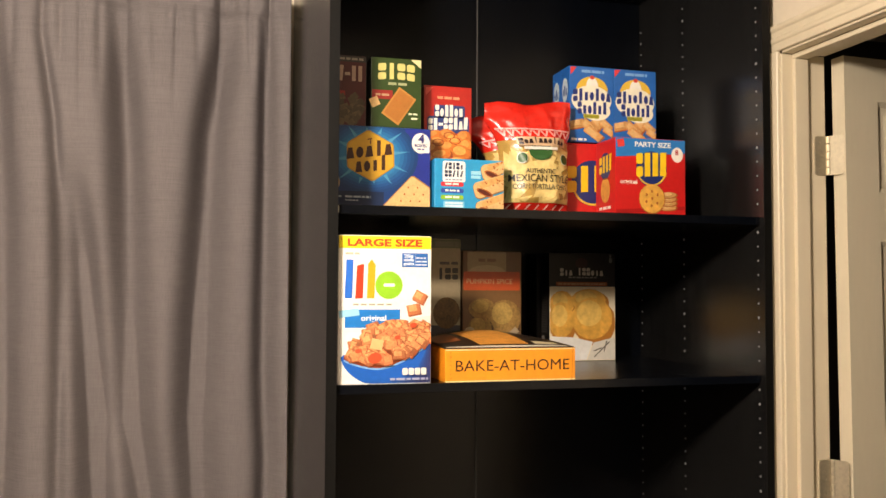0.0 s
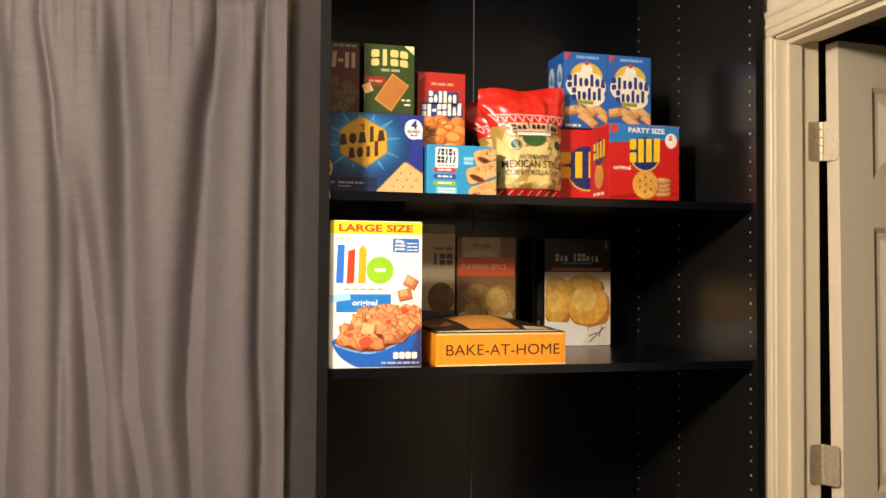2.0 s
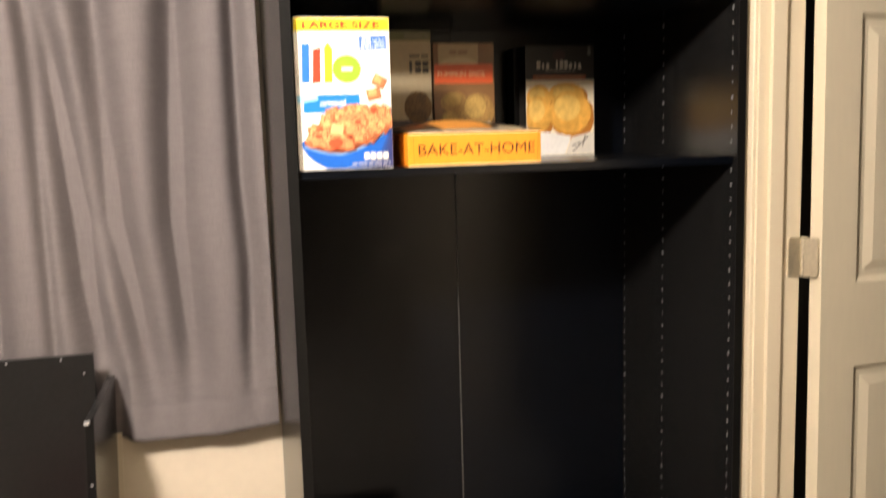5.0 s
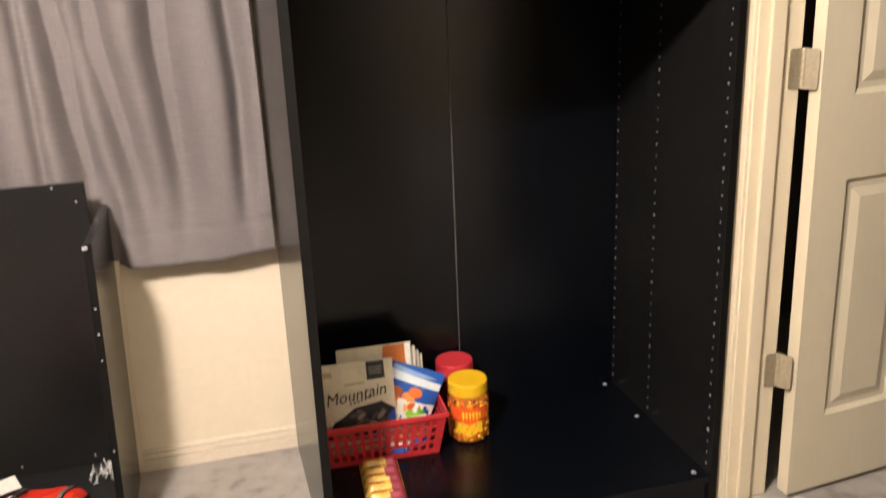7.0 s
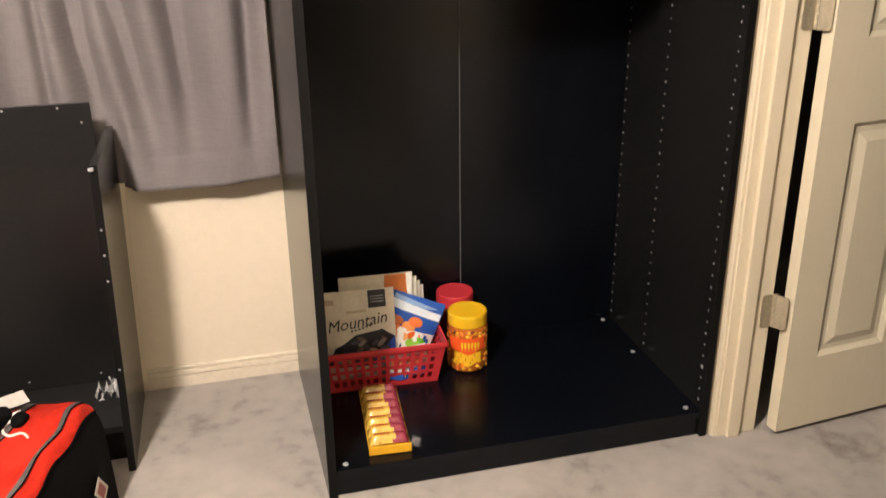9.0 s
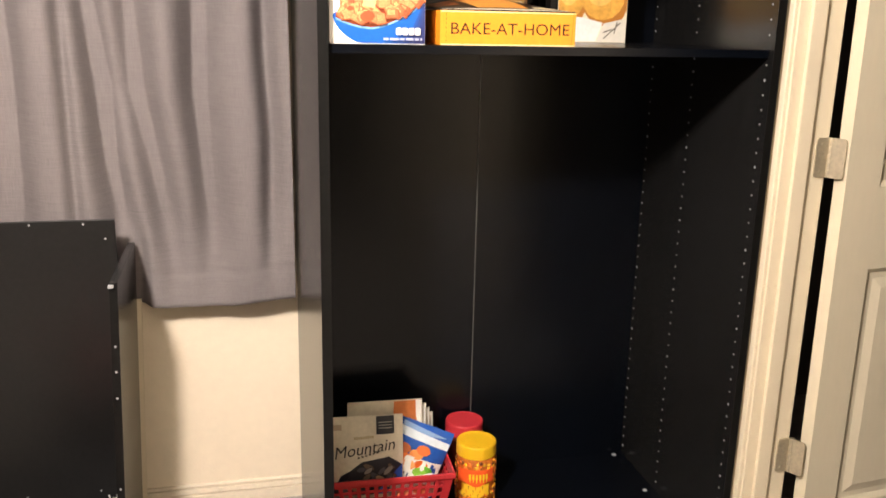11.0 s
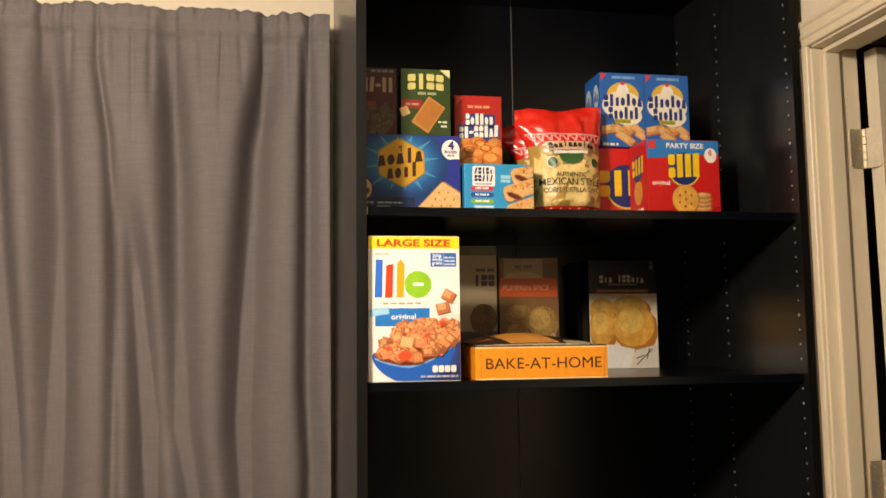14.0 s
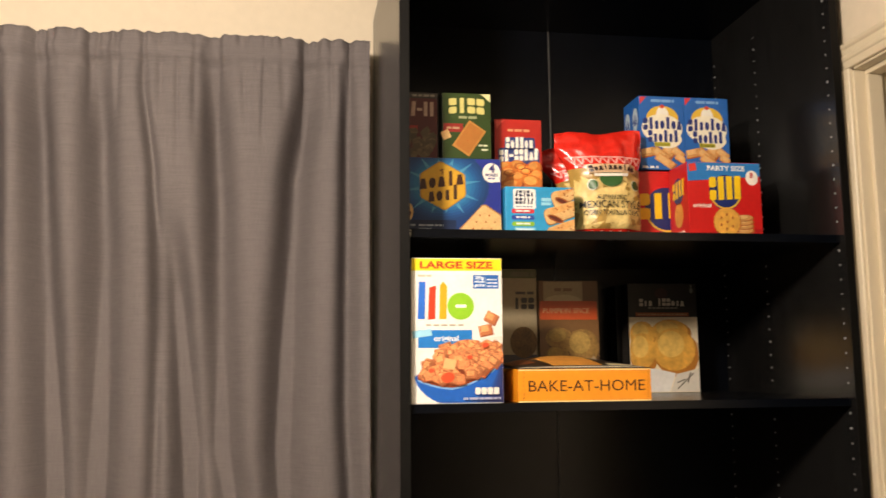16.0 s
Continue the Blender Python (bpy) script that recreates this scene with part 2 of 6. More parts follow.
def moulding(place, a0, a1):
    """The casing profile swept from a0 to a1; place maps (along, across, thickness) to a point."""
    bm = bmesh.new()
    ends = [[bm.verts.new(place(a, w, t)) for w, t in CASING] for a in (a0, a1)]
    n = len(CASING)
    for k in range(n):
        bm.faces.new((ends[0][k], ends[0][(k + 1) % n], ends[1][(k + 1) % n], ends[1][k]))
    bm.faces.new(ends[0])
    bm.faces.new(ends[1][::-1])
    return bm


FACE = SIDE_X - 0.0005
part("casing", moulding(lambda a, w, t: (FACE - t, OPEN_N + 0.005 + w, a), 0.0, HEAD + 0.0045), M_TRIM, frame_ob)
part("casing", moulding(lambda a, w, t: (FACE - t, OPEN_S - 0.005 - w, a), 0.0, HEAD + 0.0045), M_TRIM, frame_ob)
part("casing_head", moulding(lambda a, w, t: (FACE - t, a, HEAD + 0.005 + w), OPEN_S - 0.062, OPEN_N + 0.062), M_TRIM, frame_ob)


def door_leaf():
    W, T, H = 0.71, 0.036, 2.020
    root = empty("door_1", pose(1.171, -0.052, 0.014, 0, -0.55, 5.0), "cream six-panel door standing wide open", "door", kind="structure")
    cols = ((0.096, 0.308), (0.394, 0.606))
    rows = ((0.205, 0.816), (1.010, 1.604), (1.714, 1.922))
    xs = sorted({0, W, *[v for c in cols for v in c]})
    zs = sorted({0, H, *[v for r in rows for v in r]})
    bm = bmesh.new()
    for y in (0, T):
        for i in range(len(xs) - 1):
            for k in range(len(zs) - 1):
                x0, x1, z0, z1 = xs[i], xs[i + 1], zs[k], zs[k + 1]
                s = 1 if y == 0 else -1
                if (x0, x1) in cols and (z0, z1) in rows:
                    loops = []
                    for inset, d in ((0, 0), (0.012, 0.009), (0.026, 0.009), (0.048, 0.002)):
                        loops.append([bm.verts.new(p) for p in ((x0 + inset, y + s * d, z0 + inset), (x1 - inset, y + s * d, z0 + inset), (x1 - inset, y + s * d, z1 - inset), (x0 + inset, y + s * d, z1 - inset))])
                    for a, c in zip(loops, loops[1:]):
                        for e in range(4):
                            bm.faces.new((a[e], a[(e + 1) % 4], c[(e + 1) % 4], c[e]))
                    bm.faces.new(loops[-1])
                else:
                    bm.faces.new([bm.verts.new(p) for p in ((x0, y, z0), (x1, y, z0), (x1, y, z1), (x0, y, z1))])
    for x in (0, W):
        bm.faces.new([bm.verts.new(p) for p in ((x, 0, 0), (x, T, 0), (x, T, H), (x, 0, H))])
    for z in (0, H):
        bm.faces.new([bm.verts.new(p) for p in ((0, 0, z), (W, 0, z), (W, T, z), (0, T, z))])
    bmesh.ops.remove_doubles(bm, verts=bm.verts[:], dist=0.0004)
    part("leaf", bm, M_DOOR, root)
    return root


door_leaf()


def hinge(z):
    root = empty("hinge", pose(0, 0, z), "satin nickel butt hinge with rounded corners", "hinge", "hinges of the door", "structure")

    def leaf(bx, m):
        bm = bmesh.new()
        pts = []
        for cx, cz, a0 in ((0.024, 0.081, 90), (0.024, 0.008, 180)):
            for k in range(6):
                a = radians(a0 + k * 18)
                pts.append((-cx + 0.008 * math.cos(a) + 0.0, cz + 0.008 * math.sin(a)))
        pts += [(0, 0), (0, 0.089)]
        f = bm.faces.new([bm.verts.new((x, 0, zz)) for x, zz in pts])
        r = bmesh.ops.extrude_face_region(bm, geom=[f])
        bmesh.ops.translate(bm, vec=(0, 0.003, 0), verts=[v for v in r["geom"] if isinstance(v, bmesh.types.BMVert)])
        bmesh.ops.transform(bm, matrix=m, verts=bm.verts[:])
        return bm

    part("hinge_leaf", leaf(0, pose(1.136, OPEN_N - 0.0035, 0)), M_STEEL, root)
    part("hinge_leaf", leaf(0, pose(1.1405, -0.020, 0, 0, 0, 0) @ pose(0, 0, 0, 0, 0, 118)), M_STEEL, root)
    for k in range(5):
        part("knuckle", lathe([(0.0058, 0.0005), (0.0062, 0.002), (0.0062, 0.016), (0.0058, 0.0175)], 16), M_STEEL, root, smooth=False).location = (1.1395, -0.0165, 0.0178 * k)
    for k, (x, zz) in enumerate(((1.118, 0.014), (1.124, 0.045), (1.118, 0.075))):
        o = part("screw", lathe([(0.0035, 0), (0.0035, 0.0008), (0.002, 0.0014)], 12), M_STEEL, root)
        o.matrix_local = pose(x, OPEN_N - 0.0036, zz, 90, 0, 0)
    return root


for hz in (1.768, 1.043, 0.312):
    hinge(hz)

# ---- tall cabinet ----
CW, CD, CH, T = 1.0, 0.580, 2.36, 0.019
CABINET = empty("open_cabinet", pose(0, 0, 0), "tall open black-brown cabinet with drilled sides on the carpet", "cabinet")
b = bm_box((0.008, 0.0012, 0), (0.029, 0.6305, CH))
for v in b.verts:
    if v.co.y > 0.3 and v.co.x < 0.02:
        v.co.x = -0.002
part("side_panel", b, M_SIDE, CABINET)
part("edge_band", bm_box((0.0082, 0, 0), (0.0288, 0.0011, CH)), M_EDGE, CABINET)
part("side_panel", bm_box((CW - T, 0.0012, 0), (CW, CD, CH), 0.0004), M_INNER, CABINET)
part("edge_band", bm_box((CW - T + 0.0002, 0, 0), (CW - 0.0002, 0.0011, CH), 0.0003), M_EDGE, CABINET)
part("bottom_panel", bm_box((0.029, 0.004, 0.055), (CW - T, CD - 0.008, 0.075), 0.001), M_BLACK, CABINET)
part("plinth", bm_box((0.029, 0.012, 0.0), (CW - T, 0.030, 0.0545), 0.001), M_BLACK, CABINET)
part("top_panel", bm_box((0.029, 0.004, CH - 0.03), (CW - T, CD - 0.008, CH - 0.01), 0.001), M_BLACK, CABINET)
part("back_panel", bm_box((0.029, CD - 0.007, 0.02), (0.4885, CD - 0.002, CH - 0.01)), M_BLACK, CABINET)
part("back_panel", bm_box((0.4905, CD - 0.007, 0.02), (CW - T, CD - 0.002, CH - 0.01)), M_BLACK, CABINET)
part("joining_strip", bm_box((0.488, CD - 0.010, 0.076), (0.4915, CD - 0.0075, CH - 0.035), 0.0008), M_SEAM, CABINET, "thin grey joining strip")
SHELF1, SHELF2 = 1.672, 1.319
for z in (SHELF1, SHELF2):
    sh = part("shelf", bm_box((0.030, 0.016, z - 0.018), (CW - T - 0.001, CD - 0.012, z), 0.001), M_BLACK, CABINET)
part("shelf_edge_chip", bm_box((0.0305, 0.0145, SHELF1 - 0.016), (0.0322, 0.0159, SHELF1 - 0.002), 0.0002), card("bare_board_edge", "#d8d2c4"), CABINET, "pale chipped edge")
hole = mesh_of("peg_hole", lathe([(0.0024, 0), (0.0024, 0.0006), (0.0012, 0.0008)], 10), M_HOLE)
for y, zmax in ((0.024, 2.25), (0.337, 2.25), (0.562, 2.25)):
    k = 0
    while 0.102 + 0.032 * k < zmax:
        z = 0.102 + 0.032 * k
        k += 1
        if any(s - 0.019 < z < s + 0.003 for s in (SHELF1, SHELF2)):
            continue
        o = new("peg_hole", hole)
        o.parent = CABINET
        # every sixth hole is drilled wider, one near the floor carries a cap
        wide = 2.3 if (y < 0.1 and k == 4) else (1.3 if k % 6 == 1 else 0.95)
        o.matrix_local = pose(CW - T, y, z, 0, -90, 0) @ Matrix.Diagonal((wide, wide, 1, 1))
for x, y in ((0.054, 0.026), (0.951, 0.031), (0.951, 0.342), (0.951, 0.556)):
    o = part("screw_cap", lathe([(0.007, 0), (0.007, 0.001), (0.0055, 0.0022), (0.001, 0.0026)], 18), M_HOLE, CABINET, "pale plastic screw cap")
    o.location = (x, y, 0.0752)

# ---- curtain ----
# folds: width, depth, reach below the top where it sets in, then height and place down its line
FOLDS = (
    (0.040, 1.00, 0.0, ((0.60, -0.770), (1.20, -0.801), (1.69, -0.837), (2.07, -0.861))),
    (0.045, 1.00, 0.0, ((0.60, -0.700), (1.20, -0.692), (1.69, -0.691), (2.15, -0.714))),
    (0.016, 0.35, 0.0, ((1.50, -0.548), (1.72, -0.555), (1.91, -0.566), (2.11, -0.595))),
    (0.036, 1.00, 0.36, ((0.62, -0.420), (0.74, -0.432), (1.00, -0.462), (1.19, -0.470), (1.44, -0.492), (1.78, -0.524))),
    (0.040, 0.95, 0.0, ((0.72, -0.318), (0.99, -0.354), (1.18, -0.385), (1.44, -0.394), (1.83, -0.402), (2.16, -0.423))),
    (0.043, 1.00, 0.0, ((0.90, -0.222), (1.18, -0.236), (1.44, -0.226), (1.70, -0.213), (1.90, -0.203), (2.13, -0.171))),
    (0.024, 0.62, 0.0, ((0.75, -0.070), (1.07, -0.060), (1.29, -0.070), (1.83, -0.066), (2.18, -0.068))),
)


def ease(v):
    v = max(0.0, min(1.0, v))
    return v * v * (3 - 2 * v)


def curtain():
    root = empty("curtain", pose(0, 0, 0), "grey linen-look rod-pocket curtain panel hanging to the cabinet", "curtain")
    X0, X1, TOP = -1.75, -0.010, 2.262
    nx, nz = 460, 150
    rnd = random.Random(5)
    folds = [(w, a, begin, [q[0] for q in line], [q[1] for q in line], 0.0) for w, a, begin, line in FOLDS]
    x = -0.97
    while x > X0 + 0.05:
        folds.append((rnd.uniform(0.026, 0.038), rnd.uniform(0.7, 1.0), 0.0, [0.6, 2.2], [x + rnd.uniform(-0.03, 0.03), x], 0.0))
        x -= rnd.uniform(0.13, 0.20)
    # short puckers running down from the gathered top
    x = X0 + 0.03
    while x < X1 - 0.02:
        folds.append((rnd.uniform(0.007, 0.013), rnd.uniform(0.10, 0.28), 0.0, [1.7, 2.2], [x + rnd.uniform(-0.02, 0.02), x], rnd.uniform(0.14, 0.48)))
        x += rnd.uniform(0.025, 0.075)
    verts, faces = [], []
    for k in range(nz + 1):
        s = k / nz
        base = []
        for w, a, begin, zs, xs, gone in folds:
            z = TOP + (0.627 - TOP) * s
            d = TOP - z
            depth = a * (ease((d - begin) / 0.35) if begin else 1.0) * ease((z - 0.60) / 0.34 + (0.14 if w > 0.03 else 0.05))
            if gone:
                depth *= 1 - ease(d / gone)
            if depth > 0.01:
                base.append((float(np.interp(z, zs, xs)), w * (0.72 + 0.36 * min(1.0, d / 0.8)), depth))
        for i in range(nx + 1):
            u = X0 + (X1 - X0) * i / nx
            zb = 0.621 + 0.014 * ease((u + 0.20) / 0.19) + 0.006 * ease((-0.33 - u) / 0.08)
            z = TOP + (zb - TOP) * s
            d = TOP - z
            g = 0.0
            for c, w, depth in base:
                q = (u - c) / (w * (0.95 if u < c else 1.15))
                if -2.6 < q < 2.6:
                    g += depth * math.exp(-q * q)
            y = 0.530 + 0.034 * ease(d / 1.5) + (0.096 - 0.024 * ease((d - 0.9) / 0.7)) * min(g, 1.05) * (0.35 + 0.65 * ease(d / 0.30))
            y += 0.007 * noise.noise((u * 5, z * 1.6, 3.0)) + 0.0010 * noise.noise((u * 22, z * 4, 7.0)) + 0.0012 * noise.noise((u * 14, z * 34, 9.0))
            for zc in (1.63, 1.33, 1.02):
                y -= 0.0018 * math.exp(-((z - zc + 0.01 * math.sin(u * 3)) / 0.006) ** 2)
            zz = z
            # ruffle over the rod pocket, gathers in it
            if d < 0.12:
                f = 1 - d / 0.12
                y += f * 0.010 * noise.noise((u * 62, z * 10, 1.0)) + f * 0.003 * math.sin(u * 170 + 3 * math.sin(u * 37))
                if d < 0.016:
                    y -= 0.004
                elif d < 0.075:
                    y -= 0.013 * math.sin((d - 0.016) / 0.059 * math.pi)
                elif d < 0.085:
                    y += 0.006
            if k == 0:
                zz += 0.003 * noise.noise((u * 55, 0, 5.0)) + 0.0015 * math.sin(u * 190)
            # stitched hem with slight puckers
            over = z - zb
            if over < 0.10:
                y += 0.0025 * noise.noise((u * 34, z * 3, 11.0))
            if 0.078 < over < 0.090:
                y += 0.0035
            # tucked behind the side of the low frame
            y += (0.618 - y) * ease((0.90 - z) / 0.14) * ease(1.35 - abs(u + 0.428) / 0.042)
            xx = u - 0.008 * ease((z - 0.64) / 1.5)
            verts.append((xx, max(0.527, min(y, WALL_Y - 0.006)), zz))
    for k in range(nz):
        for i in range(nx):
            a = k * (nx + 1) + i
            faces.append((a, a + nx + 1, a + nx + 2, a + 1))
    me = bpy.data.meshes.new("panel")
    me.from_pydata(verts, [], faces)
    me.materials.append(M_FABRIC)
    me.polygons.foreach_set("use_smooth", [True] * len(me.polygons))
    ob = new("panel", me)
    ob.parent = root
    so = ob.modifiers.new("thick", "SOLIDIFY")
    so.thickness, so.offset = 0.0015, 0
    rod = part("rod", lathe([(0.004, 0), (0.004, 1.76)], 16), M_STEEL, root, "thin hidden metal rod", True)
    rod.matrix_local = pose(-1.77, 0.606, 2.215, 0, 90, 0)
    return root


curtain()


# ---- low frame in front of the curtain ----
def low_frame():
    root = empty("low_cabinet_frame", pose(0, 0, 0), "low open black cabinet frame with taller back board, slightly askew", "cabinet")
    X1, Y0, Y1, H, LEAN = -0.446, 0.245, 0.520, 0.795, 0.038
    X0 = X1 - 1.0

    def skew(bm):
        for v in bm.verts:
            v.co.x += LEAN * v.co.z
        return bm

    part("side_panel", skew(bm_box((X1 - 0.018, Y0, 0), (X1, 0.602, H), 0.001)), M_INNER, root)
    part("edge_band", skew(bm_box((X1 - 0.0175, Y0 - 0.0012, 0), (X1 - 0.0005, Y0 - 0.0001, H - 0.001))), M_EDGE, root)
    part("side_panel", skew(bm_box((X0, Y0, 0), (X0 + 0.018, 0.602, H), 0.001)), M_INNER, root)
    part("back_board", bm_box((X0 + 0.019, Y1 - 0.010, 0.121), (X1 - 0.003, Y1, 0.877), 0.001), M_BLACK2, root)
    part("bottom_shelf", skew(bm_box((X0 + 0.019, Y0 + 0.022, 0.102), (X1 - 0.019, Y1, 0.120), 0.001)), M_BLACK2, root)
    part("kick_board", skew(bm_box((X0 + 0.019, Y0 + 0.060, 0.0), (X1 - 0.019, Y0 + 0.075, 0.101), 0.001)), M_BLACK, root)
    # Added cream strip stands in for a bright line behind the panel.
    part("rear_edge_strip", skew(bm_box((X1 - 0.004, 0.603, 0.045), (X1 + 0.012, 0.609, 0.640), 0.001)), M_TRIM, root, "added cream strip standing in for a bright line")
    dot = mesh_of("dowel_hole", lathe([(0.0028, 0), (0.0028, 0.0008), (0.0015, 0.001)], 12), M_HOLE)
    for x, y, z in ((-0.009, Y0, 0.645), (-0.009, Y0, 0.584), (-0.009, Y0, 0.52), (-0.009, Y0, 0.29), (-0.009 - 0.03, Y1 - 0.0105, 0.83), (-0.088, Y1 - 0.0105, 0.868), (-0.21, Y1 - 0.0105, 0.869), (-0.10, Y1 - 0.0105, 0.145), (-0.28, Y1 - 0.0105, 0.145)):
        o = new("dowel_hole", dot)
        o.parent = root
        o.matrix_local = pose(X1 + x + (LEAN * z if y == Y0 else 0.012), y - (0.0013 if y == Y0 else 0.0002), z, 90, 0, 0)
    part("dowel", bm_box((X1 + 0.010, Y0 - 0.010, 0.783), (X1 + 0.022, Y0 + 0.002, 0.790), 0.002), M_HOLE, root, "white plastic dowel stub")
    bm = bmesh.new()
    rnd = random.Random(3)
    for _ in range(60):
        a = rnd.uniform(0, 6.3)
        cx, cz, l = rnd.gauss(0, 0.018), rnd.uniform(-0.012, 0.022), rnd.uniform(0.003, 0.010)
        p = [(cx - l * math.cos(a), cz - l * math.sin(a)), (cx + l * math.cos(a), cz + l * math.sin(a)), (cx + 0.006 * math.sin(a), cz + 0.007)]
        bm.faces.new([bm.verts.new((X1 - 0.056 + q[0], 0.420 + rnd.uniform(-0.035, 0.035), max(0.1215, 0.136 + q[1]))) for q in p])
    part("tape_scrap", bm, M_FILM, root, "crumpled clear tape scrap")
    return root


M_BLACK2 = material("black_board", (0.0060, 0.0058, 0.0057), 0.36, vary=0.4, scale=5, fine=80, bump=0.1, bump_scale=120, spec=0.38)
M_FILM = bpy.data.materials.new("clear_film")
M_FILM.use_nodes = True
M_FILM.node_tree.nodes["Principled BSDF"].inputs["Base Color"].default_value = (0.8, 0.78, 0.75, 1)
M_FILM.node_tree.nodes["Principled BSDF"].inputs["Roughness"].default_value = 0.15
M_FILM.node_tree.nodes["Principled BSDF"].inputs["Alpha"].default_value = 0.45
low_frame()


# ---- printed cartons ----
INKS = {}


def ink(h):
    if h not in INKS:
        INKS[h] = card("ink_" + h.lstrip("#"), h, 0.09)
    return INKS[h]


def flat(shape, mat_or_hex, root, name, layer=1, plane="front", label="", w=0, d=0):
    """A printed patch on a carton: shape is a list of loops of (u, v)."""
    bm = bmesh.new()
    off = 0.00035 * layer
    for loop in shape:
        vs = []
        for u, v in loop:
            if plane == "front":
                co = (u, -off, v)
            elif plane == "left":
                co = (-off, -u, v)
            elif plane == "top":
                co = (u, v, d + off)
            vs.append(bm.verts.new(co))
        bm.faces.new(vs)
    me = bpy.data.meshes.new(name)
    for f in bm.faces:
        f.normal_update()
        want = Vector((0, -1, 0)) if plane == "front" else (Vector((-1, 0, 0)) if plane == "left" else Vector((0, 0, 1)))
        if f.normal.dot(want) < 0:
            f.normal_flip()
    bm.to_mesh(me)
    bm.free()
    me.materials.append(ink(mat_or_hex) if isinstance(mat_or_hex, str) else mat_or_hex)
    ob = new(name, me)
    ob.parent = root
    if label:
        tagged(ob, label)
    return ob


def rect(u0, v0, u1, v1, r=0.0):
    if r <= 0:
        return [(u0, v0), (u1, v0), (u1, v1), (u0, v1)]
    out = []
    for cu, cv, a0 in ((u1 - r, v0 + r, -90), (u1 - r, v1 - r, 0), (u0 + r, v1 - r, 90), (u0 + r, v0 + r, 180)):
        for k in range(6):
            a = radians(a0 + 18 * k)
            out.append((cu + r * math.cos(a), cv + r * math.sin(a)))
    return out


def oval(cu, cv, ru, rv, a0=0, a1=360, n=32, turn=0):
    pts = []
    full = a1 - a0 >= 360
    for k in range(n if full else n + 1):
        a = radians(a0 + (a1 - a0) * k / n)
        x, y = ru * math.cos(a), rv * math.sin(a)
        t = radians(turn)
        pts.append((cu + x * math.cos(t) - y * math.sin(t), cv + x * math.sin(t) + y * math.cos(t)))
    return pts


def ring(cu, cv, r0, r1, a0, a1, n=26, sq=1.0):
    o = [(cu + r1 * math.cos(radians(a0 + (a1 - a0) * k / n)), cv + sq * r1 * math.sin(radians(a0 + (a1 - a0) * k / n))) for k in range(n + 1)]
    i = [(cu + r0 * math.cos(radians(a0 + (a1 - a0) * k / n)), cv + sq * r0 * math.sin(radians(a0 + (a1 - a0) * k / n))) for k in range(n + 1)]
    return [[o[k], o[k + 1], i[k + 1], i[k]] for k in range(n)]


def quad(cu, cv, w, h, turn):
    t = radians(turn)
    return [(cu + x * math.cos(t) - y * math.sin(t), cv + x * math.sin(t) + y * math.cos(t)) for x, y in ((-w / 2, -h / 2), (w / 2, -h / 2), (w / 2, h / 2), (-w / 2, h / 2))]


def bars(u0, v, u1, h, seed, gap=0.3, tilt=0.0):
    """A line of small print as plain bars."""
    rnd = random.Random(seed)
    out, u = [], u0
    while u < u1:
        w = min(rnd.uniform(1.6, 4.0) * h, u1 - u)
        out.append([(u, v + tilt * (u - u0)), (u + w, v + tilt * (u + w - u0)), (u + w, v + h + tilt * (u + w - u0)), (u, v + h + tilt * (u - u0))])
        u += w + gap * h * 2
    return out


def shape_loops(kind, a, c, v, h, t):
    """One plain shape of a brand mark between a and c: bar, slant, disc, wedge or a pair of stacked blocks."""
    m, low = (a + c) / 2, 0.70 * h
    ru = (c - a) / 2
    if kind == "|":
        return [rect(m - t * 0.6, v, m + t * 0.6, v + h)]
    if kind == "i":
        return [rect(m - t * 0.6, v, m + t * 0.6, v + low)]
    if kind == "/":
        return [[(a, v), (a + t * 1.3, v), (c, v + h), (c - t * 1.3, v + h)]]
    if kind == "-":
        return [rect(a, v + h * 0.36, c, v + h * 0.36 + t)]
    if kind in "oc":
        return [oval(m, v + low * 0.5, ru * 0.92, low * 0.5, n=18)]
    if kind in "nu":
        return [[(a, v), (c, v), (c - ru * 0.45, v + low), (a + ru * 0.45, v + low)]]
    return [rect(a, v, c, v + 0.44 * h, min(ru, h * 0.2) * 0.6), rect(a, v + 0.54 * h, c, v + h, min(ru, h * 0.2) * 0.6)]


def mark(kinds, u0, v0, u1, h, col, root, layer, tilt=0.0, arch=0.0, stroke=0.2, plane="front", name="brand_mark", label=""):
    """A brand mark as a row of plain bars and rings, one object each."""
    w = (u1 - u0) / len(kinds)
    for k, kind in enumerate(kinds):
        if kind == " ":
            continue
        loops = shape_loops(kind, u0 + w * (k + 0.06), u0 + w * (k + 0.90), v0, h, stroke * h)
        bent = [[(u, v + tilt * (u - u0) + arch * (0.25 - ((u - u0) / (u1 - u0) - 0.5) ** 2)) for u, v in lp] for lp in loops]
        flat(bent, col, root, name, layer, plane, label if k == 0 else "")


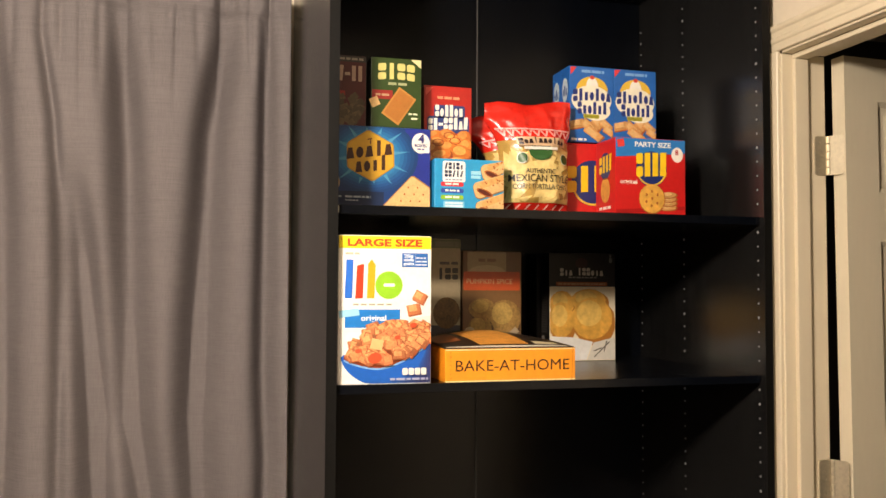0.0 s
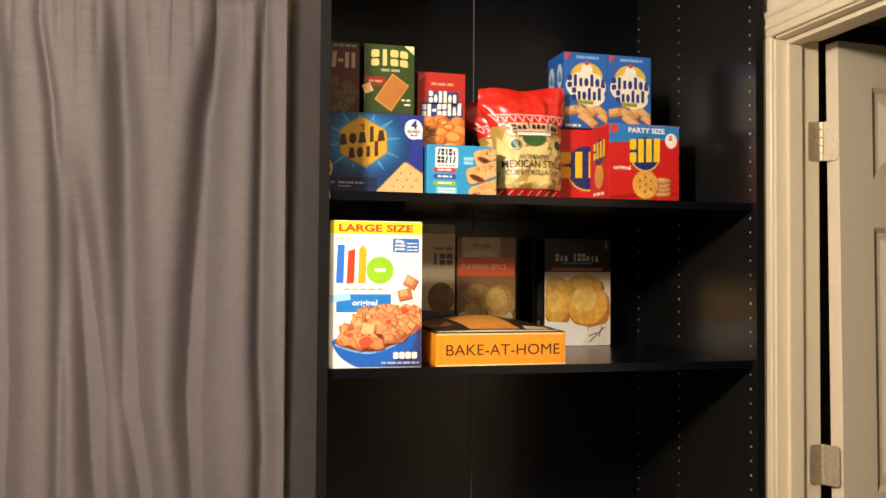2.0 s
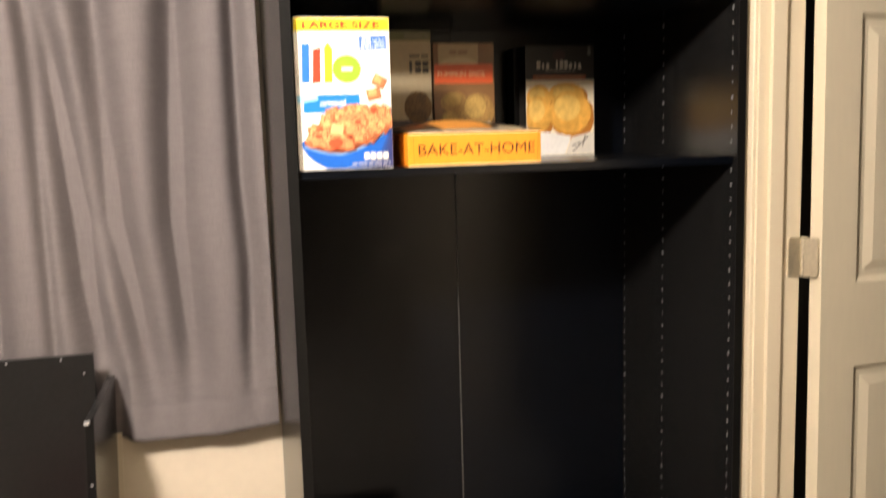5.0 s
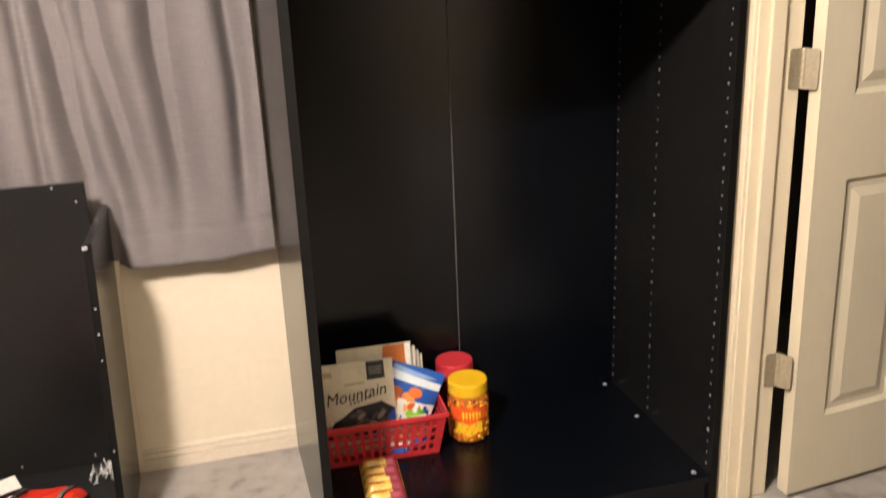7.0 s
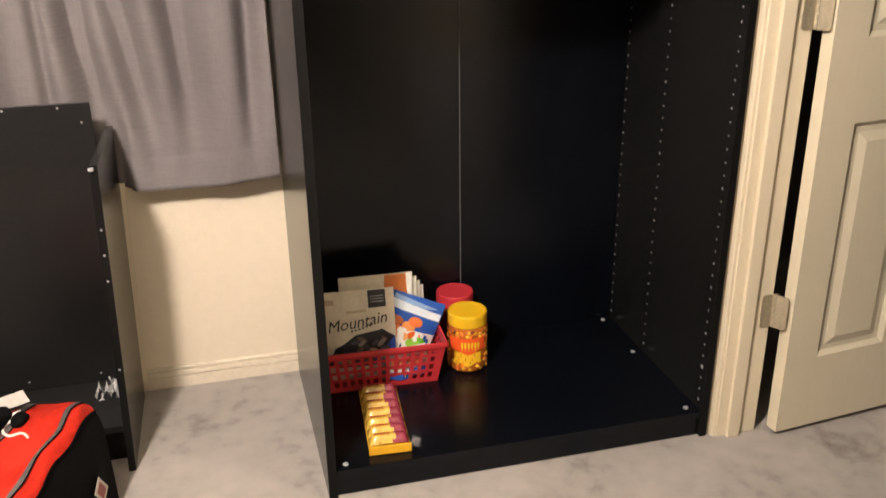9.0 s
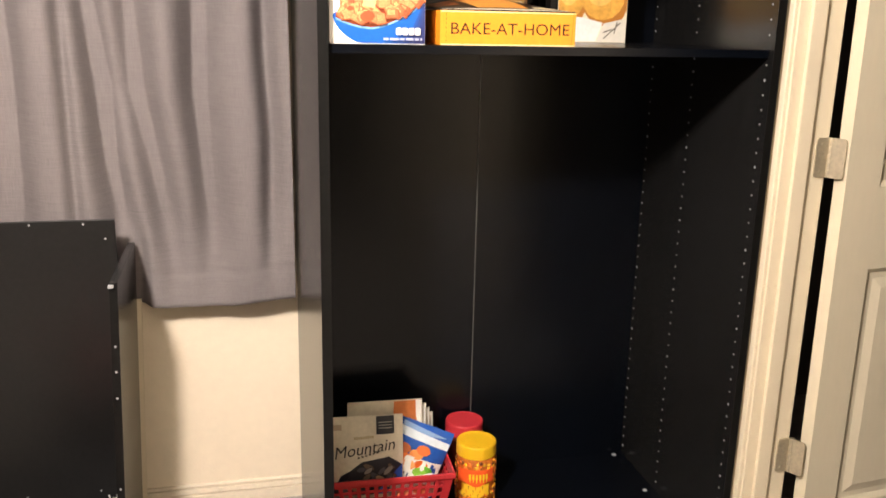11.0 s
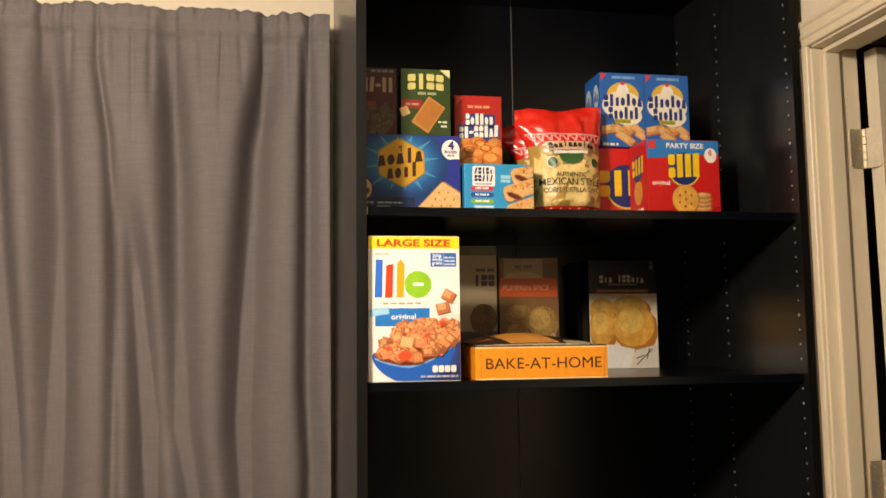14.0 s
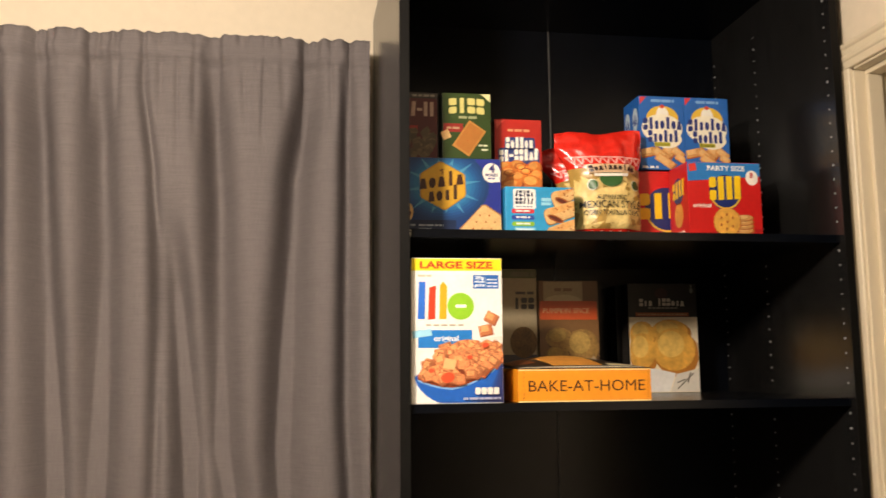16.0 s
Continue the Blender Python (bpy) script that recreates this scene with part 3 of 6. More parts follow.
def heap(root, spots, mats, layer, name, bounds, shape="quad", label=""):
    """A printed heap: every piece has its dark underside, its face and a paler patch."""
    bm = bmesh.new()
    u0, v0, u1, v1 = bounds
    off = 0.00035 * layer
    for u, v, w, h, t in spots:
        c, q = math.cos(radians(t)), math.sin(radians(t))
        for idx, (du, dv, f) in enumerate(((0.07, -0.11, 1.06), (0.0, 0.0, 1.0), (-0.07, 0.12, 0.62))):
            cu, cv = u + du * w, v + dv * h
            if shape == "quad":
                loop = quad(cu, cv, w * f, h * f, t)
            else:
                loop = oval(cu, cv, w * f / 2, h * f / 2, n=16, turn=t)
            off += 0.000012
            f_ = bm.faces.new([bm.verts.new((max(u0, min(u1, x)), -off, max(v0, min(v1, y)))) for x, y in loop])
            f_.material_index = idx
    me = bpy.data.meshes.new(name)
    bm.to_mesh(me)
    bm.free()
    for m in mats:
        me.materials.append(m)
    ob = new(name, me)
    ob.parent = root
    return tagged(ob, label, kind="stuff")


def curved(loops, place):
    """Patches subdivided and laid on a curved surface; place maps (u, v) to a point."""
    bm = bmesh.new()
    for lp in loops:
        bm.faces.new([bm.verts.new((u, v, 0)) for u, v in lp])
    bmesh.ops.triangulate(bm, faces=[f for f in bm.faces if len(f.verts) > 4])
    if max(max(q[0] for q in lp) - min(q[0] for q in lp) for lp in loops) > 0.12:
        bmesh.ops.subdivide_edges(bm, edges=bm.edges[:], cuts=3, use_grid_fill=True)
    for v in bm.verts:
        v.co = place(v.co.x, v.co.y)
    return bm


def words(body, u, v, size, mat_or_hex, root, name="lettering", layer=2, squeeze=1.0, width=None, plane="front", turn=0.0, bold=0.0, slant=0.0):
    cu = bpy.data.curves.new(name, "FONT")
    cu.body, cu.size, cu.resolution_u = body, size, 3
    cu.offset = bold
    tmp = bpy.data.objects.new("tmp", cu)
    scene.collection.objects.link(tmp)
    bpy.context.view_layer.update()
    me = bpy.data.meshes.new_from_object(tmp.evaluated_get(bpy.context.evaluated_depsgraph_get()))
    bpy.data.objects.remove(tmp)
    xs = [p.co.x for p in me.vertices]
    if width:
        squeeze = width / max(1e-6, max(xs) - min(xs))
    x0 = min(xs)
    for p in me.vertices:
        p.co = Vector(((p.co.x - x0) * squeeze + slant * p.co.y, p.co.y, 0))
    me.materials.clear()
    me.materials.append(ink(mat_or_hex) if isinstance(mat_or_hex, str) else mat_or_hex)
    ob = new(name, me)
    ob.parent = root
    off = 0.00035 * layer
    if plane == "front":
        ob.matrix_local = pose(u, -off, v, 90, 0, 0) @ pose(0, 0, 0, 0, 0, turn)
    else:
        ob.matrix_local = pose(-off, -u, v, 90, 0, -90)
    return ob


def carton(name, label, x, y, z, w, h, d, hex_body, group="", turn=0.0, category="box"):
    """A folded-card box; local origin at its front lower corner, front in the plane y = 0."""
    bm = bm_box((0, 0, 0), (w, d, h), 0.0016, 2)
    root = new(name, mesh_of(name, bm, ink(hex_body)))
    root.matrix_world = pose(x, y, z, 0, 0, turn)
    tagged(root, label, category, group)
    # tuck flap on the top
    part("top_flap", bm_box((0.003, 0.004, h - 0.0002), (w - 0.003, d * 0.62, h + 0.0008), 0.0003), ink(hex_body), root)
    return root


CRUST = material("printed_cracker", rgb("#d8953f"), 0.4, vary=0.25, scale=60, fine=260)
CRUST_L = material("printed_pale_cracker", rgb("#dcb478"), 0.4, vary=0.2, scale=70, fine=260)
CRUST_D = material("printed_dark_bake", rgb("#a85a22"), 0.4, vary=0.35, scale=70, fine=240)
FRUIT = material("printed_filling", rgb("#5a1e12"), 0.4, vary=0.4, scale=200)
# Bake print with the shelf's shade mixed into its colour.
BAKE_SHADED = material("printed_shaded_bake", rgb("#6e5228"), 0.45, vary=0.6, scale=40, fine=160)


def cracker(root, cu, cv, w, h, turn, layer, mat=None, dots=True, plane="front"):
    flat([quad(cu, cv, w, h, turn)], mat or CRUST, root, "cracker_print", layer, plane)
    if dots:
        t = radians(turn)
        out = []
        for i in range(3):
            for k in range(4):
                x, y = (i - 1) * w * 0.28, (k - 1.5) * h * 0.23
                out.append(oval(cu + x * math.cos(t) - y * math.sin(t), cv + x * math.sin(t) + y * math.cos(t), w * 0.03, w * 0.03, n=8))
        flat(out, CRUST_D, root, "cracker_holes", layer + 1, plane)


def pile(root, cu, cv, ru, rv, n, size, mat, layer, seed, name="picture"):
    """A printed heap of pieces, many small turned quads."""
    rnd = random.Random(seed)
    out = []
    for k in range(n):
        a, r = rnd.uniform(0, 6.283), math.sqrt(rnd.random())
        s = size * rnd.uniform(0.6, 1.15)
        out.append((cu + ru * r * math.cos(a), cv + rv * r * math.sin(a), s, rnd.uniform(0, 90)))
    out.sort(key=lambda q: -q[1])
    bm = bmesh.new()
    for k, (u, v, s, a) in enumerate(out):
        off = 0.00035 * layer + 0.000012 * k
        bm.faces.new([bm.verts.new((p[0], -off, p[1])) for p in quad(u, v, s, s * 0.82, a)])
    me = bpy.data.meshes.new(name)
    bm.to_mesh(me)
    bm.free()
    me.materials.append(mat)
    ob = new(name, me)
    ob.parent = root
    return tagged(ob, kind="stuff")


BISCUIT = material("printed_biscuit", rgb("#e0a848"), 0.4, vary=0.34, scale=22, fine=55)
BISCUIT_L = material("printed_biscuit_top", rgb("#ecba60"), 0.4, vary=0.34, scale=26, fine=60)
SNACK = (material("printed_snack_edge", rgb("#9c4416"), 0.4, vary=0.3, scale=80), material("printed_snack", rgb("#d8782c"), 0.4, vary=0.25, scale=70, island=0.3), material("printed_snack_top", rgb("#eda050"), 0.4, vary=0.25, scale=90, island=0.25))
OATS = (material("printed_oat_edge", rgb("#98502e"), 0.4, vary=0.3, scale=90), material("printed_oat", rgb("#ca7a4c"), 0.4, vary=0.3, scale=80, fine=300, island=0.5), material("printed_oat_top", rgb("#da955f"), 0.4, vary=0.3, scale=90, fine=300, island=0.3))
WHEAT = (CRUST_D, material("printed_wheat", rgb("#cf9a5a"), 0.4, vary=0.25, scale=80, island=0.25), CRUST_L)


# graham cracker carton
def honey_box():
    w, h = 0.222, 0.186
    r = carton("cracker_box", "dark blue graham cracker carton with yellow hexagon", 0.034, 0.17, SHELF1, w, h, 0.10, "#0f3670")
    flat([rect(0.165, 0.05, w - 0.001, h - 0.001)], "#20308c", r, "corner_band", 1)
    for k, c in enumerate(("#0f3a70", "#11427a", "#144c86", "#185891", "#1e669e", "#2674a8")):
        f = 1.0 - 0.075 * k
        flat([[(max(0.001, min(w - 0.001, u)), max(0.001, min(h - 0.001, v))) for u, v in oval(0.088, 0.122, 0.106 * f, 0.082 * f, n=36)]], c, r, "glow", 1.3 + 0.25 * k)
    rays = []
    for k in range(12):
        a = radians(30 * k + 8)
        c, q = math.cos(a), math.sin(a)
        far = min(0.088, 0.062 / max(0.2, abs(q)))
        rays.append([(0.088 + 0.052 * c - 0.004 * q, 0.122 + 0.052 * q + 0.004 * c), (0.088 + far * c, 0.122 + far * q), (0.088 + 0.052 * c + 0.004 * q, 0.122 + 0.052 * q - 0.004 * c)])
    flat(rays, "#4c92b8", r, "ray_print", 2.9)
    flat([rect(0.001, 0.001, 0.118, 0.044)], "#0b2348", r, "lower_band", 3)

    def hexagon(f):
        pts = []
        corners = [(0.088 + f * 0.058 * math.cos(radians(a)), 0.122 + f * 0.057 * math.sin(radians(a))) for a in (95, 28, -23, -85, 209, 153)]
        for k, p in enumerate(corners):
            a, b = corners[k - 1], corners[(k + 1) % 6]
            for g in (0.82, 0.93):
                pts.append((a[0] + (p[0] - a[0]) * g, a[1] + (p[1] - a[1]) * g))
            pts.append((p[0] + ((a[0] + b[0]) / 2 - p[0]) * 0.06, p[1] + ((a[1] + b[1]) / 2 - p[1]) * 0.06))
            for g in (0.07, 0.18):
                pts.append((p[0] + (b[0] - p[0]) * g, p[1] + (b[1] - p[1]) * g))
        return pts

    flat([hexagon(1.0)], "#b8861c", r, "hexagon", 3.2)
    flat([hexagon(0.95)], "#cfa02a", r, "hexagon_face", 3.4)
    mark("non|u", 0.034, 0.112, 0.138, 0.034, "#3c1c0c", r, 4, 0.14, 0.0, 0.20, label="dark brown plain shapes")
    mark("noi|", 0.054, 0.084, 0.126, 0.033, "#3c1c0c", r, 4, 0.12, 0.0, 0.20)
    flat([quad(0.086, 0.158, 0.010, 0.003, 20), quad(0.088, 0.152, 0.003, 0.010, 0)], "#6c4414", r, "bee_shape", 4)
    flat([oval(0.200, 0.154, 0.0205, 0.0225)], "#f2efe6", r, "badge", 3)
    flat([[(0.205, 0.133), (0.2195, 0.133), (0.2195, 0.150)]], "#f2efe6", r, "badge_corner", 2.9)
    words("4", 0.194, 0.155, 0.026, "#23206e", r, layer=4, bold=0.0010)
    words("BOXES", 0.186, 0.146, 0.0085, "#23206e", r, layer=4, width=0.028, bold=0.0003)
    flat(bars(0.192, 0.139, 0.208, 0.0035, 3), "#4c4890", r, "small_print", 4)
    slab = [(0.104, 0.002), (w - 0.001, 0.002), (w - 0.001, 0.058), (0.186, 0.081), (0.178, 0.0805)]
    flat([slab], "#a8743c", r, "cracker_edge_print", 3.2)
    flat([[(0.108, 0.0035), (w - 0.001, 0.0035), (w - 0.001, 0.055), (0.184, 0.0785), (0.178, 0.078)]], CRUST_L, r, "cracker_print", 3.4, label="pale graham cracker print")
    holes = [(0.127 + 0.021 * i + 0.008 * k, 0.011 + 0.0150 * k) for k in range(5) for i in range(5)]
    inside = [(u, v) for u, v in holes if u < w - 0.008 and v < 0.070 and u > 0.116 + 0.95 * (v - 0.004) and u < w + 0.6 * (0.060 - v)]
    flat([oval(u, v, 0.0019, 0.0026, n=10) for u, v in inside], CRUST_D, r, "cracker_holes", 4)
    flat([[(max(0.001, u), v) for u, v in oval(0.002, 0.062, 0.020, 0.024)]], CRUST_L, r, "marshmallow_print", 3.2)
    flat([[(max(0.001, u), v) for u, v in oval(0.006, 0.056, 0.012, 0.008, turn=20)]], FRUIT, r, "filling_print", 4)
    flat(bars(0.034, 0.030, 0.090, 0.0040, 2) + bars(0.034, 0.023, 0.062, 0.0025, 3) + bars(0.003, 0.030, 0.026, 0.0040, 5), "#a8b4c4", r, "small_print", 3.5)
    flat(bars(0.006, 0.008, 0.080, 0.003, 6), "#6c7c98", r, "small_print", 3.5)


honey_box()


def dark_red_box():
    w, h = 0.078, 0.154
    # Shade from the cabinet side is put into these dim red and grey inks.
    r = carton("cracker_box", "red cheese cracker carton, shade painted into its dark colours", 0.036, 0.185, SHELF1 + 0.1875, w, h, 0.06, "#4a1010")
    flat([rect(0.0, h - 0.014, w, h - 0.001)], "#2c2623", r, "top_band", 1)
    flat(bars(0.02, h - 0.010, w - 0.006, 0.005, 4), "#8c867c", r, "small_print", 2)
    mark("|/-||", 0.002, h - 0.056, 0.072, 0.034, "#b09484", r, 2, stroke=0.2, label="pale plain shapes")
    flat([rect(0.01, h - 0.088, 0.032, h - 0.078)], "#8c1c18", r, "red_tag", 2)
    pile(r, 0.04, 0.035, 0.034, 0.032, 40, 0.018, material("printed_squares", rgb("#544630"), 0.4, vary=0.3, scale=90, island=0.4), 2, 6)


def green_box():
    w, h = 0.113, 0.154
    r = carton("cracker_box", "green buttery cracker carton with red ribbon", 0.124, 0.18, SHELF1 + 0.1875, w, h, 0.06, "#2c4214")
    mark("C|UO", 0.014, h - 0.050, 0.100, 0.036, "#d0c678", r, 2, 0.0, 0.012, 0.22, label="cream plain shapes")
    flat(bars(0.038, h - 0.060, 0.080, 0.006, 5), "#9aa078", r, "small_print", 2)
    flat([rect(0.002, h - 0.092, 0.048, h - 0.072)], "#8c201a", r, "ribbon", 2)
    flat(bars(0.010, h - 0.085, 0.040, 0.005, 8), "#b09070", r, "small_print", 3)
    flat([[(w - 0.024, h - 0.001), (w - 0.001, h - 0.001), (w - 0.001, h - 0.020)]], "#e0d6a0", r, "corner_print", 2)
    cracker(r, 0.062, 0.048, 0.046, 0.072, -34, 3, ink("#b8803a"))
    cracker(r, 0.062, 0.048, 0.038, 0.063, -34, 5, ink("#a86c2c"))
    flat([quad(0.008, 0.055, 0.02, 0.02, 25)], CRUST_L, r, "cracker_print", 3)
    flat(bars(0.084, 0.030, 0.104, 0.004, 1) + bars(0.090, 0.020, 0.104, 0.004, 2), "#d8dcc0", r, "small_print", 2)


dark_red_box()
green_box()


def cheddar_box():
    w, h = 0.114, 0.180
    z = SHELF1 + 0.1215
    r = carton("cracker_box", "red cheese snack carton with round cheddar crackers", 0.258, 0.24, z, w, h, 0.055, "#b4251c")
    flat([[(0.004, h - 0.004), (0.022, h - 0.004), (0.004, h - 0.024)]], "#e0584c", r, "corner_mark", 1)
    flat(bars(0.032, h - 0.030, 0.086, 0.006, 3), "#e09a70", r, "small_print", 1)
    flat([rect(0.024, h - 0.074, 0.098, h - 0.044, 0.006), rect(0.008, h - 0.108, 0.108, h - 0.070, 0.008)], "#2c3c78", r, "brand_shadow", 1)
    mark("Oo||oi", 0.026, h - 0.071, 0.094, 0.027, "#f4f0e6", r, 2, 0.03, 0.0, 0.24, label="white plain shapes")
    mark("C|-OO|n/", 0.010, h - 0.104, 0.106, 0.028, "#f4f0e6", r, 2, 0.07, 0.0, 0.24)
    spots = [(0.020, 0.066, 0.048, 0.020, 12), (0.055, 0.068, 0.040, 0.026, -8), (0.094, 0.064, 0.036, 0.030, 20), (0.030, 0.050, 0.050, 0.022, 18), (0.072, 0.056, 0.042, 0.024, -20),
             (0.100, 0.044, 0.034, 0.030, 10), (0.018, 0.034, 0.040, 0.024, 24), (0.056, 0.040, 0.044, 0.026, 6), (0.088, 0.028, 0.050, 0.034, -6), (0.040, 0.020, 0.050, 0.026, 14), (0.080, 0.008, 0.046, 0.020, 4), (0.014, 0.010, 0.034, 0.018, 0)]
    heap(r, spots, SNACK, 3, "cracker_print", (0.001, 0.001, w - 0.001, 0.084), "oval", "round golden cracker print")
    flat([lp for u, v in ((0.060, 0.066), (0.074, 0.054), (0.034, 0.049)) for lp in ring(u, v, 0.011, 0.014, 0, 360, 18, 0.6)], SNACK[0], r, "cracker_rim_print", 5)


cheddar_box()


def bar_box(y, printed):
    w, h = 0.160, 0.121
    r = carton("snack_bar_box", "light blue snack bar carton", 0.262 + (0.0 if printed else 0.004), y, SHELF1, w, h, 0.07, "#2a9ad0", "snack bar boxes")
    if not printed:
        return
    flat([rect(0.018, 0.070, 0.070, 0.116, 0.005)], "#f2f2ee", r, "brand_patch", 1)
    mark("/U|Oi", 0.022, 0.098, 0.066, 0.0145, "#1c2a4a", r, 2, stroke=0.2, label="dark plain shapes")
    mark("CO/|/", 0.022, 0.081, 0.066, 0.0145, "#1c2a4a", r, 2, stroke=0.2)
    flat(bars(0.024, 0.0735, 0.064, 0.003, 4), "#8890a8", r, "small_print", 2)
    for k, c in enumerate(("#d0303c", "#2848a8", "#8cbc2c")):
        flat([rect(0.014, 0.060 - 0.0145 * k, 0.066, 0.071 - 0.0145 * k - 0.001, 0.004)], c, r, "flavour_tag", 1)
        flat(bars(0.024, 0.0635 - 0.0145 * k, 0.056, 0.004, k), "#f0f0e8", r, "small_print", 2)
    flat([rect(0.020, 0.012, 0.068, 0.028, 0.002)], "#7cc4e4", r, "nutrition_panel", 1)
    flat([rect(0.024, 0.015, 0.064, 0.0195), rect(0.024, 0.0215, 0.064, 0.0255)], "#d4ecf4", r, "small_print", 2)
    flat([rect(0.010, 0.001, 0.042, 0.0055)], "#dce07c", r, "lower_tag", 1)
    flat([rect(0.083, 0.079, 0.105, 0.086), rect(0.083, 0.088, 0.106, 0.096)], "#9cd8f0", r, "badge", 1)
    for k, (cu, cv) in enumerate(((0.142, 0.100), (0.124, 0.060), (0.130, 0.018))):
        def clip(pts, cu=cu, cv=cv):
            c, q = math.cos(radians(16)), math.sin(radians(16))
            return [(max(0.001, min(0.159, cu + x * c - y * q)), max(0.001, min(0.120, cv + x * q + y * c))) for x, y in pts]

        flat([clip(rect(-0.036, -0.0205, 0.060, 0.0185, 0.012))], "#8a5a28", r, "bar_edge_print", 2 + k)
        flat([clip(rect(-0.035, -0.0180, 0.060, 0.0185, 0.012))], CRUST_L, r, "bar_print", 2.2 + k)
        flat([clip(rect(-0.020, 0.0020, 0.058, 0.0160, 0.006))], WHEAT[1], r, "bar_top_print", 2.4 + k)
        flat([clip(oval(-0.012, -0.0085, 0.0205, 0.0070, n=22, turn=-38))], CRUST_D, r, "bar_end_print", 2.6 + k)
        flat([clip(oval(-0.012, -0.0085, 0.0165, 0.0046, n=20, turn=-38))], FRUIT, r, "filling_print", 2.8 + k)
        rnd = random.Random(40 + k)
        flat([clip(oval(rnd.uniform(-0.012, 0.05), rnd.uniform(-0.002, 0.015), 0.0026, 0.0016, n=8, turn=rnd.uniform(0, 180))) for _ in range(12)], CRUST_D, r, "oat_print", 2.95 + k)


bar_box(0.155, True)
bar_box(0.230, False)


def red_round_box(x, y, w, d, side):
    h = 0.192
    r = carton("cracker_box", "red round-cracker carton with yellow brand blocks" if side else "red cracker carton standing partly hidden", x, y, SHELF1, w, h, d, "#c81c1a", "red cracker boxes")
    if side:
        flat([[(0.001, h - 0.046), (w - 0.001, h - 0.032), (w - 0.001, h - 0.001), (0.001, h - 0.001)]], "#2878c0", r, "blue_band", 1)
        flat([quad(0.014, h - 0.013, 0.018, 0.018, 10)], "#d83a34", r, "corner_mark", 2)
        words("PARTY SIZE", 0.050, h - 0.020, 0.0165, "#f6f4ee", r, layer=3, width=0.094, bold=0.0005)
        flat([oval(0.093, h - 0.072, 0.040, 0.042)], "#1c2c6c", r, "blue_disc", 2)
        flat(ring(0.093, h - 0.072, 0.036, 0.040, 190, 350), "#e4bc3c", r, "disc_rim", 3)
        mark("O||/", 0.052, h - 0.092, 0.134, 0.056, "#f2c81c", r, 4, 0.06, 0.0, 0.22, label="yellow plain shapes")
        flat([oval(w - 0.022, h - 0.036, 0.0155, 0.018)], "#f4ece0", r, "badge", 3)
        words("8", w - 0.0275, h - 0.036, 0.018, "#c02020", r, layer=4, bold=0.0004)
        words("original", 0.012, h - 0.108, 0.014, "#f6ece0", r, layer=2, width=0.044, bold=0.0003)
        edge = [(0.094 + (0.0345 + 0.0006 * math.cos(20 * q)) * math.cos(q), 0.049 + (0.0355 + 0.0006 * math.cos(20 * q)) * math.sin(q)) for q in [6.2832 * k / 84 for k in range(84)]]
        flat([edge], CRUST_D, r, "cracker_edge_print", 4.8)
        flat([[(0.094 + 0.95 * (u - 0.094) - 0.0006, 0.049 + 0.95 * (v - 0.049) + 0.001) for u, v in edge]], BISCUIT, r, "cracker_print", 5, label="golden round cracker print")
        flat([oval(0.094 + 0.017 * math.cos(a), 0.050 + 0.017 * math.sin(a), 0.0028, 0.0036, n=10) for a in (0.6, 1.6, 2.6, 3.6, 4.6, 5.6)] + [oval(0.094, 0.050, 0.003, 0.0036, n=10)], CRUST_D, r, "cracker_holes", 6)
        heap(r, [(0.136, 0.030 + 0.010 * k, 0.044, 0.014, 4) for k in range(4)], WHEAT, 3, "cracker_stack_print", (0.1, 0.002, w - 0.002, 0.09), "oval")
        flat([[(0.001, 0.022), (0.180, 0.034), (0.180, 0.026), (0.001, 0.012)]], "#a81414", r, "shade_stripe", 1.5)
        flat(bars(0.012, 0.003, 0.060, 0.005, 9), "#e8dcd0", r, "small_print", 2)
        # narrow side
        flat([oval(-d * 0.5, h - 0.062, 0.030, 0.032)], "#1c2c6c", r, "side_disc", 1, "left")
        mark("O||/", -d + 0.020, h - 0.080, -0.016, 0.040, "#f2c81c", r, 2, 0.08, 0.0, 0.22, "left", "side_brand_mark")
        flat([oval(-d * 0.5, 0.072, 0.024, 0.030)], CRUST, r, "side_cracker_print", 1, "left")
        flat(bars(-d + 0.02, 0.026, -0.02, 0.007, 3), "#f0e4d8", r, "side_small_print", 1, "left")
    else:
        flat([oval(0.082, 0.095, 0.056, 0.056)], "#1c2c6c", r, "blue_disc", 1)
        flat(ring(0.082, 0.095, 0.050, 0.055, 190, 350), "#e4bc3c", r, "disc_rim", 2)
        mark("O||/", 0.008, 0.070, 0.150, 0.064, "#f2c81c", r, 3, 0.05, 0.0, 0.24, label="yellow plain shapes")
    return r


red_round_box(0.700, 0.165, 0.183, 0.105, True)
red_round_box(0.610, 0.272, 0.18, 0.105, False)


